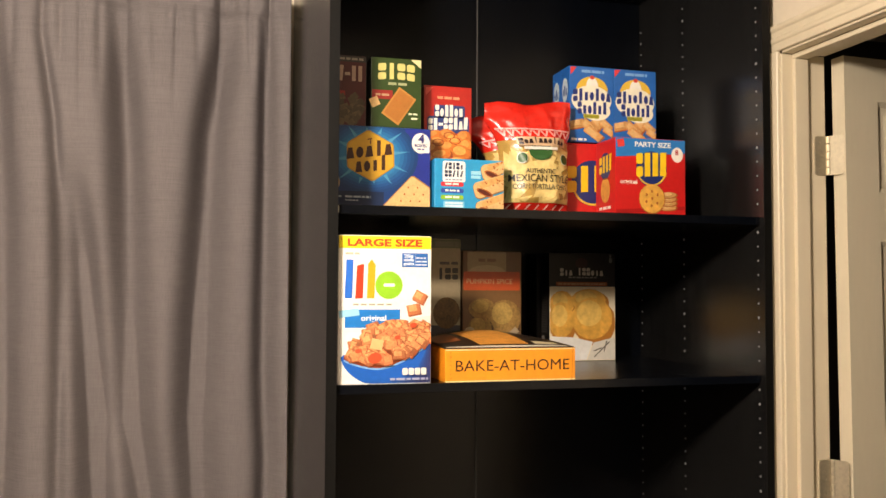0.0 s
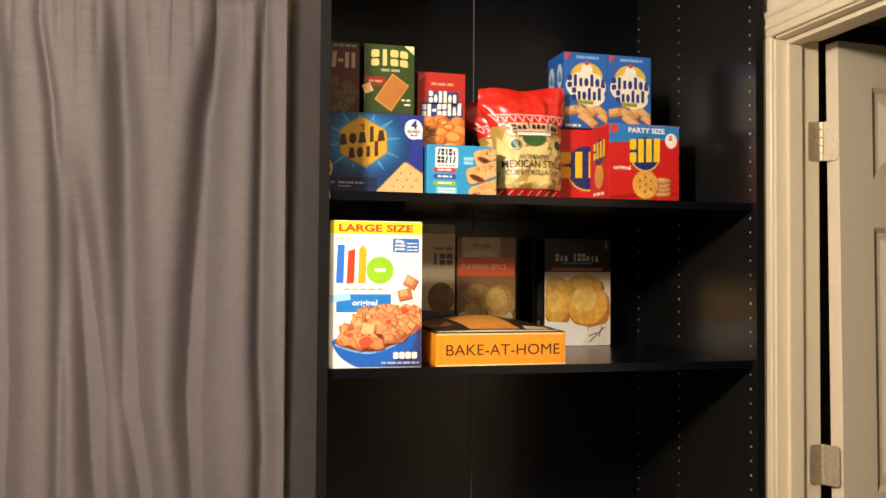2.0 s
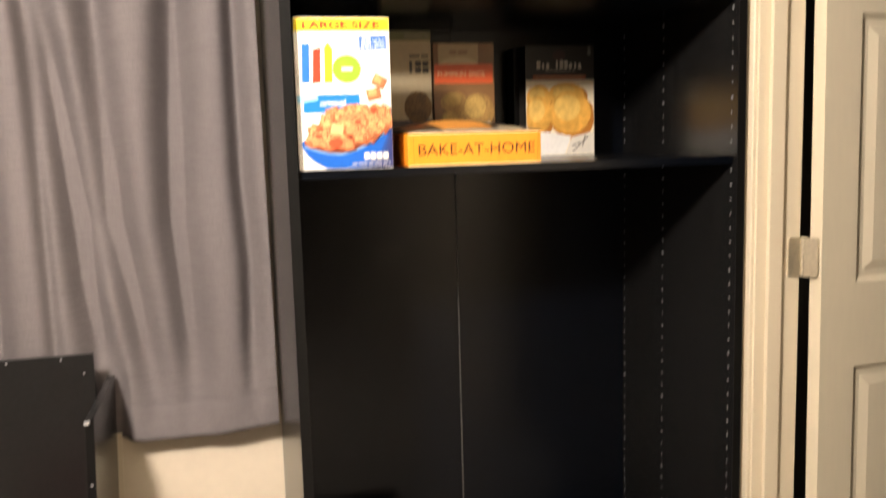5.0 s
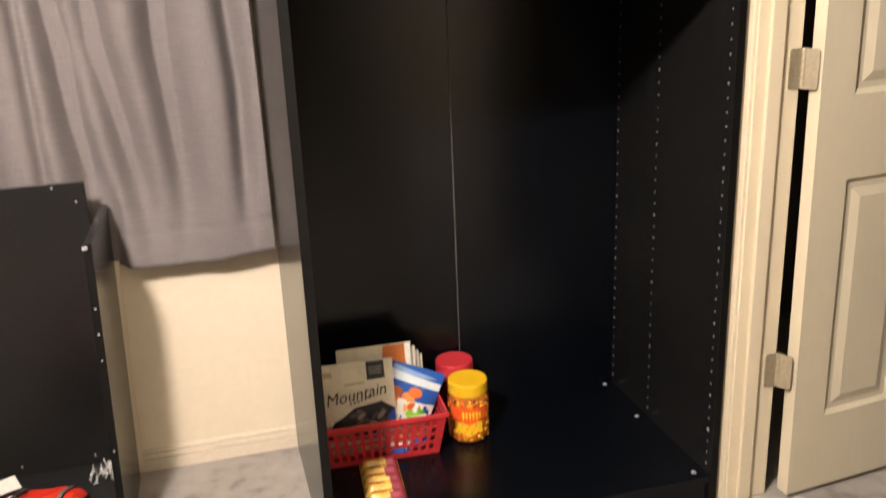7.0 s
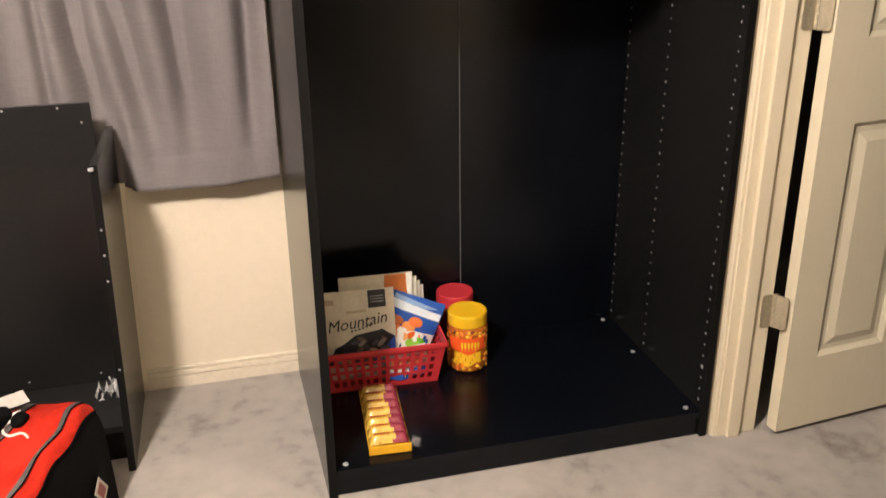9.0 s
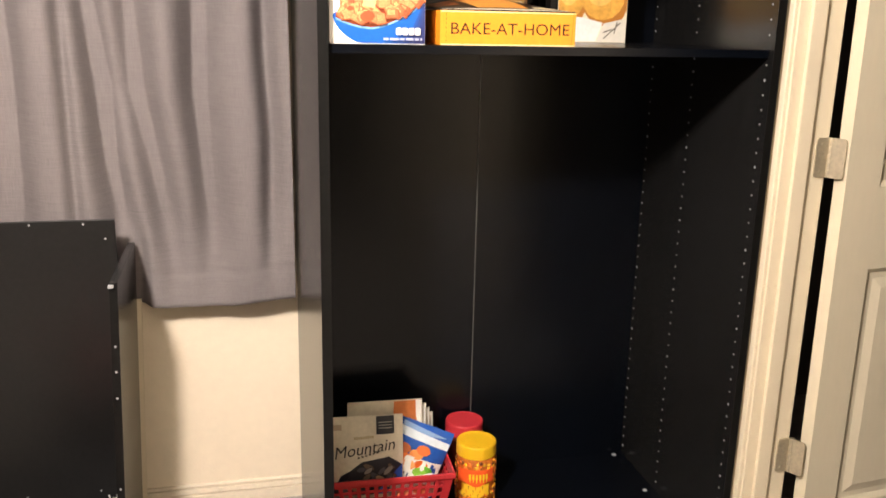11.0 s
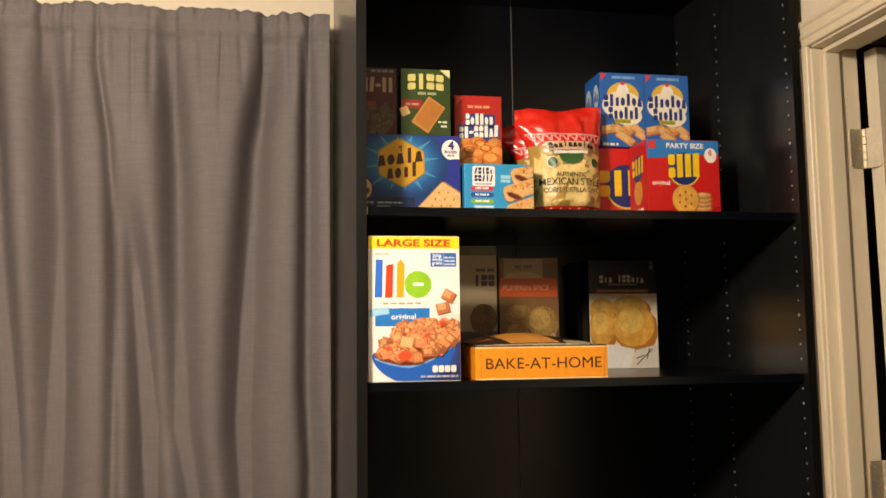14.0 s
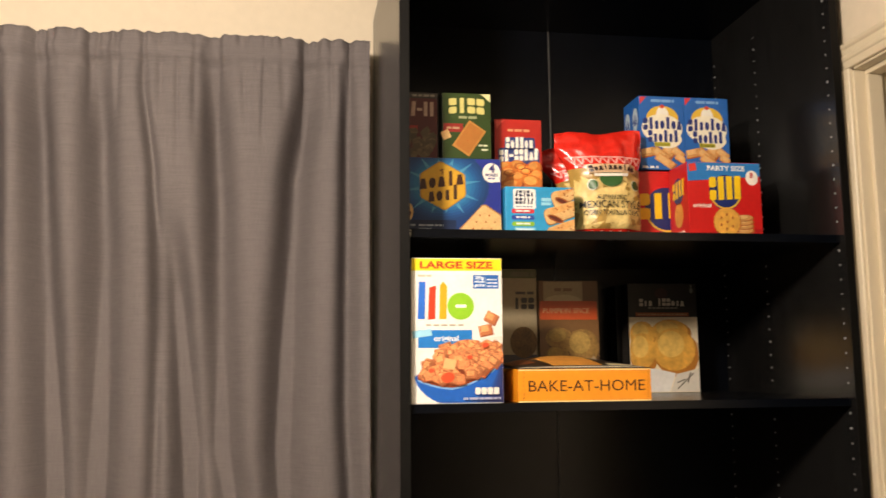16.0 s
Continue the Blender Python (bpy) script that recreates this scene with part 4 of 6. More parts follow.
def blue_biscuit_box(x, y, front):
    w, h, d = 0.1165, 0.186, 0.052
    r = carton("cracker_box", "bright blue chicken-flavour cracker carton", x, y, SHELF1 + 0.1935, w, h, d, "#1f62b4", "blue cracker boxes")
    # narrow side
    flat([oval(-d / 2, h - 0.055, 0.017, 0.030)], "#c8d8e0", r, "side_patch", 1, "left")
    mark("o|n", -d + 0.012, h - 0.070, -0.012, 0.026, "#24408c", r, 2, plane="left", name="side_brand_mark")
    flat(bars(-d + 0.010, 0.060, -0.010, 0.006, 4) + bars(-d + 0.010, 0.048, -0.014, 0.005, 5), "#a8c4e0", r, "side_small_print", 1, "left")
    if not front:
        return r
    flat([[(0.003, h - 0.002), (0.020, h - 0.002), (0.003, h - 0.022)]], "#d83838", r, "corner_mark", 1)
    flat(bars(0.032, h - 0.015, 0.092, 0.007, 6, 0.15), "#7ca8d8", r, "small_print", 1)
    flat([oval(0.060, h - 0.058, 0.042, 0.034, 0, 180)], "#e0b83c", r, "sun_arc", 1)
    flat([oval(0.060, h - 0.048, 0.016, 0.022)], "#f0ece0", r, "bird_shape", 2)
    flat([oval(0.060, h - 0.026, 0.006, 0.005)], "#d04030", r, "bird_comb", 3)
    flat([oval(0.058, h - 0.082, 0.053, 0.036)], "#f0ead4", r, "cloud_patch", 3)
    flat([oval(0.070, h - 0.108, 0.038, 0.024)], "#f0ead4", r, "cloud_patch", 3.3)
    mark("C|ic|on", 0.008, h - 0.088, 0.110, 0.030, "#1c2c74", r, 4.2, 0.03, 0.014, 0.22, label="navy plain shapes")
    mark("Oic|i|", 0.020, h - 0.117, 0.100, 0.030, "#1c2c74", r, 4.2, 0.02, 0.0, 0.22)
    flat([rect(0.036, h - 0.127, 0.078, h - 0.117, 0.003)], "#b0a828", r, "flavour_tag", 4.4)
    words("Original", 0.040, h - 0.1245, 0.008, "#284018", r, layer=5, width=0.034)
    heap(r, [(0.018, 0.044, 0.038, 0.020, 12), (0.074, 0.050, 0.030, 0.024, -40), (0.096, 0.044, 0.036, 0.020, -38), (0.052, 0.038, 0.046, 0.022, -38), (0.104, 0.030, 0.030, 0.018, -30), (0.062, 0.022, 0.050, 0.022, -36)], WHEAT, 2, "cracker_print", (0.001, 0.001, w - 0.001, 0.066))
    flat(bars(0.004, 0.003, 0.044, 0.006, 7), "#e4e4e0", r, "small_print", 5.5)
    return r


for bx in (0.630, 0.747):
    blue_biscuit_box(bx - 0.003, 0.262, True)
    blue_biscuit_box(bx - 0.003, 0.3145, False)

# ---- bags of tortilla chips ----
FOIL_RED = material("red_film", rgb("#d8291c"), 0.25, vary=0.12, scale=20, bump=0.25, bump_scale=35, coat=0.6)
CHIP_FILM = material("clear_film_over_chips", rgb("#b8944a"), 0.28, vary=0.25, scale=22, fine=70, bump=0.3, bump_scale=40, coat=0.7)
CHIP = material("tortilla_chip", rgb("#dcc27c"), 0.35, vary=0.18, scale=50, coat=0.4, island=0.22)


def chip_bag(x, y, z, w, h, turn, printed, label, roll=0.0):
    root = empty("chip_bag", pose(x, y, z, 0, roll, turn), label, "bag", "tortilla chip bags")
    D = 0.046
    nx, nz = 28, 34

    def surf(u, v, side):
        # u across 0..1, v up 0..1; pillow shape, pinched at the seals
        e = max(0.0, min(1.0, min(u, 1 - u) / 0.28)) ** 0.6
        t = max(0.0, min(1.0, min((v) / 0.16, (1.0 - v) / 0.34))) ** 0.75
        y = side * D * e * t + 0.005 * noise.noise((u * 5, v * 7, side * 3 + x * 9)) * (0.4 + t) + 0.008 * noise.noise((u * 7, v * 4, 8.0)) * (1 - t) + (0.0035 * noise.noise((u * 16, v * 11, 6.0 + side)) if v > 0.66 else 0.0)
        tw = 0.80 + 0.20 * max(0.0, min(1.0, (v - 0.62) / 0.22)) + 0.02 * max(0.0, 0.08 - v) / 0.08
        xx = (u - 0.5) * w * tw - (0.014 * min(1.0, (v - 0.6) / 0.25) if v > 0.6 else 0) + 0.003 * noise.noise((v * 9, u * 2, 4.0))
        zz = v * h
        if v > 0.90:
            zz += (v - 0.90) * 10 * (0.010 * (u - 0.45) + 0.004 * math.sin(u * 9))
        return (xx, y, zz)

    def sheet(v0, v1, side, mat, name, n=nz):
        bm = bmesh.new()
        g = [[bm.verts.new(surf(i / nx, v0 + (v1 - v0) * k / n, side)) for i in range(nx + 1)] for k in range(n + 1)]
        for k in range(n):
            for i in range(nx):
                bm.faces.new((g[k][i], g[k][i + 1], g[k + 1][i + 1], g[k + 1][i]))
        ob = part(name, bm, mat, root, smooth=True)
        return ob

    sheet(0.0, 0.125, -1, FOIL_RED, "lower_band", 8)
    sheet(0.125, 0.655, -1, CHIP_FILM, "clear_front")
    sheet(0.655, 1.0, -1, FOIL_RED, "red_top")
    sheet(0.0, 1.0, 1, FOIL_RED, "back_sheet")

    def decal(loops, hex_or_mat, name, lift=0.0012, label2=""):
        bm = curved(loops, lambda u, v: Vector(surf(u, v, -1)) + Vector((0, -lift, 0)))
        me = mesh_of(name, bm, ink(hex_or_mat) if isinstance(hex_or_mat, str) else hex_or_mat)
        ob = new(name, me)
        ob.parent = root
        if label2:
            tagged(ob, label2)

    rnd = random.Random(int(x * 100))
    for k in range(60):
        u, v, s, a = rnd.uniform(0.08, 0.92), rnd.uniform(0.06, 0.60), rnd.uniform(0.12, 0.2), rnd.uniform(0, 6.3)
        lp = [(min(0.97, max(0.03, u + s * math.cos(a + q) * rnd.uniform(0.7, 1))), min(0.64, max(0.128, v + 0.75 * s * math.sin(a + q) * rnd.uniform(0.7, 1)))) for q in (0, 2.1, 4.2)]
        decal([lp], CHIP, "chip", 0.0006 + 0.00005 * k)
    zig = []
    for k in range(9):
        a, c, m = 0.04 + k * 0.103, 0.04 + (k + 1) * 0.103, 0.04 + (k + 0.5) * 0.103
        up = 0.745
        zig += [[(a, up), (a + 0.025, up), (m + 0.012, up - 0.055), (m - 0.012, up - 0.055)], [(m - 0.012, up - 0.055), (m + 0.012, up - 0.055), (c, up), (c - 0.025, up)]]
    zig += [[(0.03 + 0.047 * k, 0.748), (0.03 + 0.047 * (k + 1), 0.748), (0.03 + 0.047 * (k + 1), 0.762), (0.03 + 0.047 * k, 0.762)] for k in range(20)]
    decal(zig, "#f0a8a0", "zigzag_band", 0.0016, "pale pink zigzag band")
    low = [[(0.05 + k * 0.13, 0.070), (0.075 + k * 0.13, 0.070), (0.128 + k * 0.13, 0.112), (0.102 + k * 0.13, 0.112)] for k in range(7)]
    decal(low, "#f0b8a8", "lower_zigzag", 0.0016)
    if not printed:
        return root
    decal([[(0.50 + 0.16 * math.cos(radians(q)), 0.56 + 0.075 * math.sin(radians(q))) for q in range(0, 360, 15)]], "#2c5a24", "green_oval", 0.0075)
    decal([[(0.27 + 0.0766 * k, 0.572), (0.3466 + 0.0766 * k, 0.572), (0.3466 + 0.0766 * k, 0.596), (0.27 + 0.0766 * k, 0.596)] for k in range(6)], "#f0e8dc", "white_ribbon", 0.0100)
    decal([[(0.195 + 0.112 * k, 0.602), (0.307 + 0.112 * k, 0.602), (0.307 + 0.112 * k, 0.676), (0.195 + 0.112 * k, 0.676)] for k in range(6)], "#d8b48c", "cream_backing", 0.0105)
    for k, kind in enumerate("Oon|unc|no"):
        decal(shape_loops(kind, 0.22 + k * 0.062, 0.22 + k * 0.062 + 0.056, 0.612 + 0.014 * math.sin(k * 0.35), 0.052, 0.011), "#2a1614", "brand_mark", 0.0120, "dark plain shapes" if k == 0 else "")
    for cu in (0.24, 0.86):
        decal([[(cu + 0.075 * math.cos(radians(q)), 0.50 + 0.050 * math.sin(radians(q))) for q in range(0, 360, 20)]], "#e8e4d0", "badge_rim", 0.0070)
        decal([[(cu + 0.064 * math.cos(radians(q)), 0.50 + 0.042 * math.sin(radians(q))) for q in range(0, 360, 20)]], "#2c5a24", "badge", 0.0080)
    for body, v, wd, u0, sz in (("AUTHENTIC", 0.372, 0.42, 0.29, 0.0150), ("MEXICAN STYLE", 0.302, 0.86, 0.08, 0.0235), ("CORN TORTILLA CHIPS", 0.240, 0.78, 0.13, 0.0165)):
        o = words(body, 0, 0, sz, "#1c1812", root, layer=1, width=wd * w * 0.80, bold=0.0001)
        o.matrix_local = Matrix.Identity(4)
        for q in o.data.vertices:
            u = u0 + q.co.x / (w * 0.80)
            p = surf(u, v + q.co.y / h, -1)
            q.co = Vector((p[0], p[1] - 0.0072, v * h + q.co.y))
    return root


chip_bag(0.522, 0.232, SHELF1, 0.212, 0.272, -2, True, "clear-front tortilla chip bag with red zigzag top")
chip_bag(0.546, 0.330, SHELF1 + 0.016, 0.200, 0.258, 3, False, "second red-topped chip bag leaning behind the first", -12.0)


# ---- middle shelf ----
def cereal_box():
    w, h = 0.187, 0.293
    r = carton("cereal_box", "large white cereal carton with blue bowl picture", 0.033, 0.022, SHELF2, w, h, 0.065, "#eeece6", turn=-1.5)
    flat([rect(0.001, h - 0.0255, w - 0.001, h - 0.001)], "#f4d81c", r, "yellow_band", 1, label="yellow top band")
    words("LARGE SIZE", 0.018, h - 0.0205, 0.0195, "#b8401c", r, layer=2, width=0.150, bold=0.0007)
    flat(bars(0.014, h - 0.038, 0.042, 0.004, 2), "#c8b8a0", r, "small_print", 1)
    # brand mark in four plain coloured shapes
    flat([[(0.013, h - 0.124), (0.028, h - 0.124), (0.030, h - 0.048), (0.016, h - 0.048)]], "#2a6cd0", r, "brand_mark", 1, label="blue upright bar")
    flat([[(0.034, h - 0.125), (0.049, h - 0.124), (0.051, h - 0.056), (0.037, h - 0.060)]], "#e03c1c", r, "brand_mark", 1, label="red upright bar")
    flat([[(0.057, h - 0.124), (0.072, h - 0.124), (0.074, h - 0.058), (0.066, h - 0.047), (0.059, h - 0.056)]], "#eca81c", r, "brand_mark", 1.3, label="orange upright bar")
    flat([oval(0.101, h - 0.098, 0.0275, 0.0275)], "#8cc428", r, "brand_mark", 1.2, label="green disc")
    flat([rect(0.090, h - 0.101, 0.113, h - 0.0945, 0.003)], "#eeece6", r, "brand_gap", 1.8)
    flat(bars(0.030, h - 0.138, 0.108, 0.0035, 5, 0.6), "#a8a090", r, "small_print", 1)
    flat([rect(0.127, h - 0.062, 0.180, h - 0.034)], "#1c62b4", r, "grain_badge", 1)
    flat([rect(0.1535, h - 0.060, 0.1541, h - 0.037)] + bars(0.156, h - 0.0585, 0.178, 0.0028, 6) + bars(0.156, h - 0.045, 0.176, 0.003, 4) + bars(0.156, h - 0.052, 0.178, 0.003, 5), "#d8e4f0", r, "small_print", 2)
    flat([rect(0.014, h - 0.182, 0.124, h - 0.146)], "#1f78c8", r, "blue_panel", 1)
    words("original", 0.046, h - 0.168, 0.0155, "#f4f8fa", r, layer=2, width=0.050, bold=0.0003)
    words("20g", 0.131, h - 0.0425, 0.0090, "#e8f0f8", r, layer=2, width=0.019, bold=0.0003)
    words("whole", 0.130, h - 0.0500, 0.0085, "#e8f0f8", r, layer=2, width=0.021, bold=0.0003)
    words("grains", 0.130, h - 0.0575, 0.0085, "#e8f0f8", r, layer=2, width=0.021, bold=0.0003)
    flat([quad(0.022, h - 0.153, 0.040, 0.014, 8)], "#9cd4ec", r, "ribbon_tag", 2)
    heap(r, [(0.163, h - 0.121, 0.024, 0.021, -28), (0.151, h - 0.146, 0.026, 0.020, 12)], OATS, 2, "cereal_print", (0.12, 0.12, w - 0.002, h))
    flat([[(w - 0.045, h - 0.164), (w - 0.001, h - 0.158), (w - 0.001, h - 0.172), (w - 0.040, h - 0.176)]], "#e2ded4", r, "milk_print", 1.5)
    # bowl
    def rim(u):
        q = (u - 0.085) / 0.092
        return 0.030 + 0.028 * q * q + (0.016 * max(0.0, q) if q > 0 else 0.0)

    def crest(u):
        return min(0.124, 0.060 + 0.068 * math.sin(min(1.571, max(0.0, (u - 0.012) / 0.092 * 1.571))))

    us = [0.0125 + (w - 0.0145) * k / 24 for k in range(25)]
    under = [(0.104 + 0.098 * math.cos(radians(a)), 0.060 + 0.066 * math.sin(radians(a))) for a in range(186, 300, 6)]
    bowl = [(max(0.001, u), max(0.002, v)) for u, v in under] + [(w - 0.001, 0.002)] + [(u, rim(u) + 0.012) for u in us[::-1]]
    flat([bowl], "#1c5cb8", r, "bowl_print", 2, label="blue bowl print")
    for k in range(5):
        flat([[(0.118 + 0.012 * k, 0.002), (w - 0.001, 0.002), (w - 0.001, rim(w) + 0.004 - 0.001 * k), (0.160 + 0.005 * k, 0.030 + 0.002 * k)]], ("#22509e", "#264890", "#2a4080", "#2c3a76", "#2e346c")[k], r, "bowl_shadow_print", 2.2 + 0.2 * k)
    flat([[(us[k], rim(us[k]) - 0.002), (us[k + 1], rim(us[k + 1]) - 0.002), (us[k + 1], rim(us[k + 1]) + 0.003), (us[k], rim(us[k]) + 0.003)] for k in range(24)], "#7cace0", r, "bowl_rim_print", 3.2)
    flat([[(u, rim(u) + 0.002) for u in us] + [(u, max(rim(u) + 0.003, crest(u) - 0.006)) for u in us[::-1]]], "#8a3c1c", r, "cereal_shadow_print", 3.4)
    rnd = random.Random(11)
    spots = []
    for k in range(120):
        u = rnd.uniform(0.026, w - 0.006)
        lo, up = rim(u) + 0.014, max(rim(u) + 0.018, crest(u) - 0.005)
        spots.append((u, rnd.uniform(lo, up), rnd.uniform(0.014, 0.025), rnd.uniform(0.012, 0.021), rnd.uniform(-45, 45)))
    spots.sort(key=lambda q: -q[1])
    heap(r, spots, OATS, 4, "cereal_print", (0.010, 0.028, w - 0.001, 0.128), "quad", "toasted square cereal print")
    for u, v, a in ((0.073, 0.052, 0.014), (0.150, 0.116, 0.007), (0.040, 0.066, 0.006), (0.118, 0.092, 0.006)):
        flat([oval(u, v, a, a * 0.72, turn=10)], "#d8502c", r, "fruit_print", 17)
    flat([quad(0.077, 0.079, 0.024, 0.020, -12)], "#e8b47c", r, "cereal_piece_print", 17)
    flat([rect(0.128 + 0.0125 * k, 0.018, 0.139 + 0.0125 * k, 0.032, 0.003) for k in range(4)], "#e4e2dc", r, "nutrition_panel", 18)
    flat(bars(0.104, 0.008, 0.180, 0.0045, 8), "#a8acc8", r, "small_print", 18)
    flat([rect(-0.063, h - 0.0255, -0.001, h - 0.001)], "#e8cc1c", r, "side_band", 1, "left")


cereal_box()


def biscotti_box():
    w, h, d = 0.284, 0.067, 0.215
    r = carton("baking_box", "orange-yellow bake-at-home carton lying flat, lid bulging", 0.250, 0.018, SHELF2, w, h, d, "#e8941c", turn=0.6)
    words("BAKE-AT-HOME", 0.022, 0.022, 0.032, "#3a1c0c", r, layer=1.5, width=0.248)
    flat([rect(0.001, 0.0005, w - 0.001, 0.003), rect(0.001, h - 0.003, w - 0.001, h - 0.0008)], "#f4d8a0", r, "pale_edge", 1)
    flat([rect(0.0115, 0.006 + 0.0085 * k, 0.0125, 0.0105 + 0.0085 * k) for k in range(7)], "#8a4c10", r, "perforation", 1.2)
    flat([[(w - 0.009, 0.001), (w - 0.0075, 0.001), (w - 0.0045, h - 0.001), (w - 0.006, h - 0.001)]], "#c87a14", r, "flap_seam", 1.2)
    # bulging lid
    bm = bmesh.new()
    n, m = 20, 14
    def top(u, v):
        return (u * w, 0.002 + v * (d + 0.02), h + 0.0012 + 0.026 * math.sin(math.pi * min(1.0, v * 1.0) * 0.62) * math.sin(math.pi * (0.08 + 0.84 * u)))
    g = [[bm.verts.new(top(i / n, k / m)) for i in range(n + 1)] for k in range(m + 1)]
    for k in range(m):
        for i in range(n):
            bm.faces.new((g[k][i], g[k][i + 1], g[k + 1][i + 1], g[k + 1][i]))
    lid = part("lid", bm, ink("#2a2018"), r, "bulging dark printed lid", True)
    so = lid.modifiers.new("thick", "SOLIDIFY")
    so.thickness, so.offset = 0.0012, -1

    def decal(loops, col, name):
        b2 = bmesh.new()
        for lp in loops:
            b2.faces.new([b2.verts.new(Vector(top(u, v)) + Vector((0, -0.0004, 0.0012))) for u, v in lp])
        o = new(name, mesh_of(name, b2, col if not isinstance(col, str) else ink(col)))
        o.parent = r

    def grid(u0, v0, u1, v1, sl=0.0):
        return [[(u0 + (u1 - u0) * i / 6 + sl * (v0 + (v1 - v0) * k / 5), v0 + (v1 - v0) * k / 5), (u0 + (u1 - u0) * (i + 1) / 6 + sl * (v0 + (v1 - v0) * k / 5), v0 + (v1 - v0) * k / 5),
                 (u0 + (u1 - u0) * (i + 1) / 6 + sl * (v0 + (v1 - v0) * (k + 1) / 5), v0 + (v1 - v0) * (k + 1) / 5), (u0 + (u1 - u0) * i / 6 + sl * (v0 + (v1 - v0) * (k + 1) / 5), v0 + (v1 - v0) * (k + 1) / 5)] for i in range(6) for k in range(5)]

    decal(grid(0.30, 0.10, 0.68, 0.80, -0.1), CRUST, "loaf_picture")
    decal(grid(0.02, 0.30, 0.20, 0.80), "#8a4a1c", "photo_patch")
    decal(grid(0.02, 0.01, 0.95, 0.06), "#e8e0cc", "pale_margin")
    decal(grid(0.72, 0.10, 0.90, 0.22), "#d8c8a0", "small_print")


biscotti_box()


def shaded_boxes():
    # oat cereal carton behind the white one; shade is put into its greyed inks
    w, h = 0.115, 0.309
    r = carton("cereal_box", "oat cereal carton deep in the shelf, inks greyed for shade", 0.268, 0.36, SHELF2, w, h, 0.06, "#b8a988")
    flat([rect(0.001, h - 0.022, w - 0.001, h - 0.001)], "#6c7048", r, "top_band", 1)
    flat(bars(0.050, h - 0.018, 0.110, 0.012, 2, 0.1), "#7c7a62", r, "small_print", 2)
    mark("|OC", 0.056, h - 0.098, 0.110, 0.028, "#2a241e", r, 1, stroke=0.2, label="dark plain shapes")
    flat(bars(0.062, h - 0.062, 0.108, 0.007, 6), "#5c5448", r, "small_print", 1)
    flat([oval(0.080, 0.13, 0.034, 0.038)], BAKE_SHADED, r, "bowl_print", 1)
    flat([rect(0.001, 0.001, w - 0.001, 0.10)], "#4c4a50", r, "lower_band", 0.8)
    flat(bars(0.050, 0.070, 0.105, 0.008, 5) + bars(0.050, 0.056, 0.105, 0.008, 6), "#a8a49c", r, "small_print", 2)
    # pumpkin spice mix; cream and biscuit inks darkened for the shelf's shade
    w, h = 0.152, 0.281
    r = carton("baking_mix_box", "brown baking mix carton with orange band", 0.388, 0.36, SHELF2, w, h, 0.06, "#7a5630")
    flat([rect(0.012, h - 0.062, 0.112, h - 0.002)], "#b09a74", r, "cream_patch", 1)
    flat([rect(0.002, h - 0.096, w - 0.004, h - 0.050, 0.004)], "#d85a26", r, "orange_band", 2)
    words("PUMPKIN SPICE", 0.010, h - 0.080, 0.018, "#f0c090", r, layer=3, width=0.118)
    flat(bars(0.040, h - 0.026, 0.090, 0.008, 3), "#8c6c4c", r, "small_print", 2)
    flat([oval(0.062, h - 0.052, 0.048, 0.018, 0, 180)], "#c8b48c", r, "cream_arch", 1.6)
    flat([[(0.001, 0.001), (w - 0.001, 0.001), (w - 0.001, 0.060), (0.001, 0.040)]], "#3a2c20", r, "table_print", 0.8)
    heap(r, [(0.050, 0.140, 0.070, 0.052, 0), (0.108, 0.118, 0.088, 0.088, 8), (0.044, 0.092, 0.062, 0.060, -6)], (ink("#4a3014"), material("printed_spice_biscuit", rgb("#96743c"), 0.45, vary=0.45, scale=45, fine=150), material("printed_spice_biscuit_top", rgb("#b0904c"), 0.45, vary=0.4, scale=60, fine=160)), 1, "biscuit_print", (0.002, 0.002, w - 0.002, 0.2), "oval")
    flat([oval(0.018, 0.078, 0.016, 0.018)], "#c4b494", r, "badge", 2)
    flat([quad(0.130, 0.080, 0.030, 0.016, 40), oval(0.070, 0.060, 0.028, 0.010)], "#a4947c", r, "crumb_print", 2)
    # two black biscuit mix cartons, one behind the other
    for k, (x, y) in enumerate(((0.652, 0.452), (0.640, 0.510))):
        w, h, d = 0.190, 0.284, 0.055
        r = carton("baking_mix_box", "black biscuit mix carton with golden biscuit picture", x, y, SHELF2, w, h, d, "#15120f", "black baking mix boxes")
        flat([[(-d + 0.004, 0.003), (-d + 0.024, 0.003), (-d + 0.024, 0.066), (-d + 0.004, 0.066)]], "#7c766c", r, "side_panel_print", 1, "left")
        flat([rect(-d + 0.004, 0.075 + 0.0065 * q, -0.012, 0.078 + 0.0065 * q) for q in range(16)], "#4a4640", r, "side_small_print", 1, "left")
        if k:
            continue
        flat([rect(0.001, 0.001, w - 0.001, 0.196)], "#f4e6c8", r, "photo", 1, label="cream photo panel")
        heap(r, [(0.036, 0.150, 0.070, 0.070, 0), (0.112, 0.160, 0.100, 0.060, 0), (0.034, 0.108, 0.074, 0.094, 0), (0.122, 0.112, 0.118, 0.112, 6)], (ink("#b8782c"), BISCUIT, BISCUIT_L), 1.6, "biscuit_print", (0.002, 0.040, w - 0.002, 0.194), "oval", "round golden biscuit print")
        flat([[(0.001, 0.003), (0.106, 0.003), (0.124, 0.050), (0.070, 0.062), (0.001, 0.066)]], "#eceae4", r, "napkin_print", 2.5)
        flat([[(0.108, 0.003), (w - 0.002, 0.003), (w - 0.002, 0.062), (0.126, 0.048)]], "#dcd6c8", r, "cloth_print", 2.5)
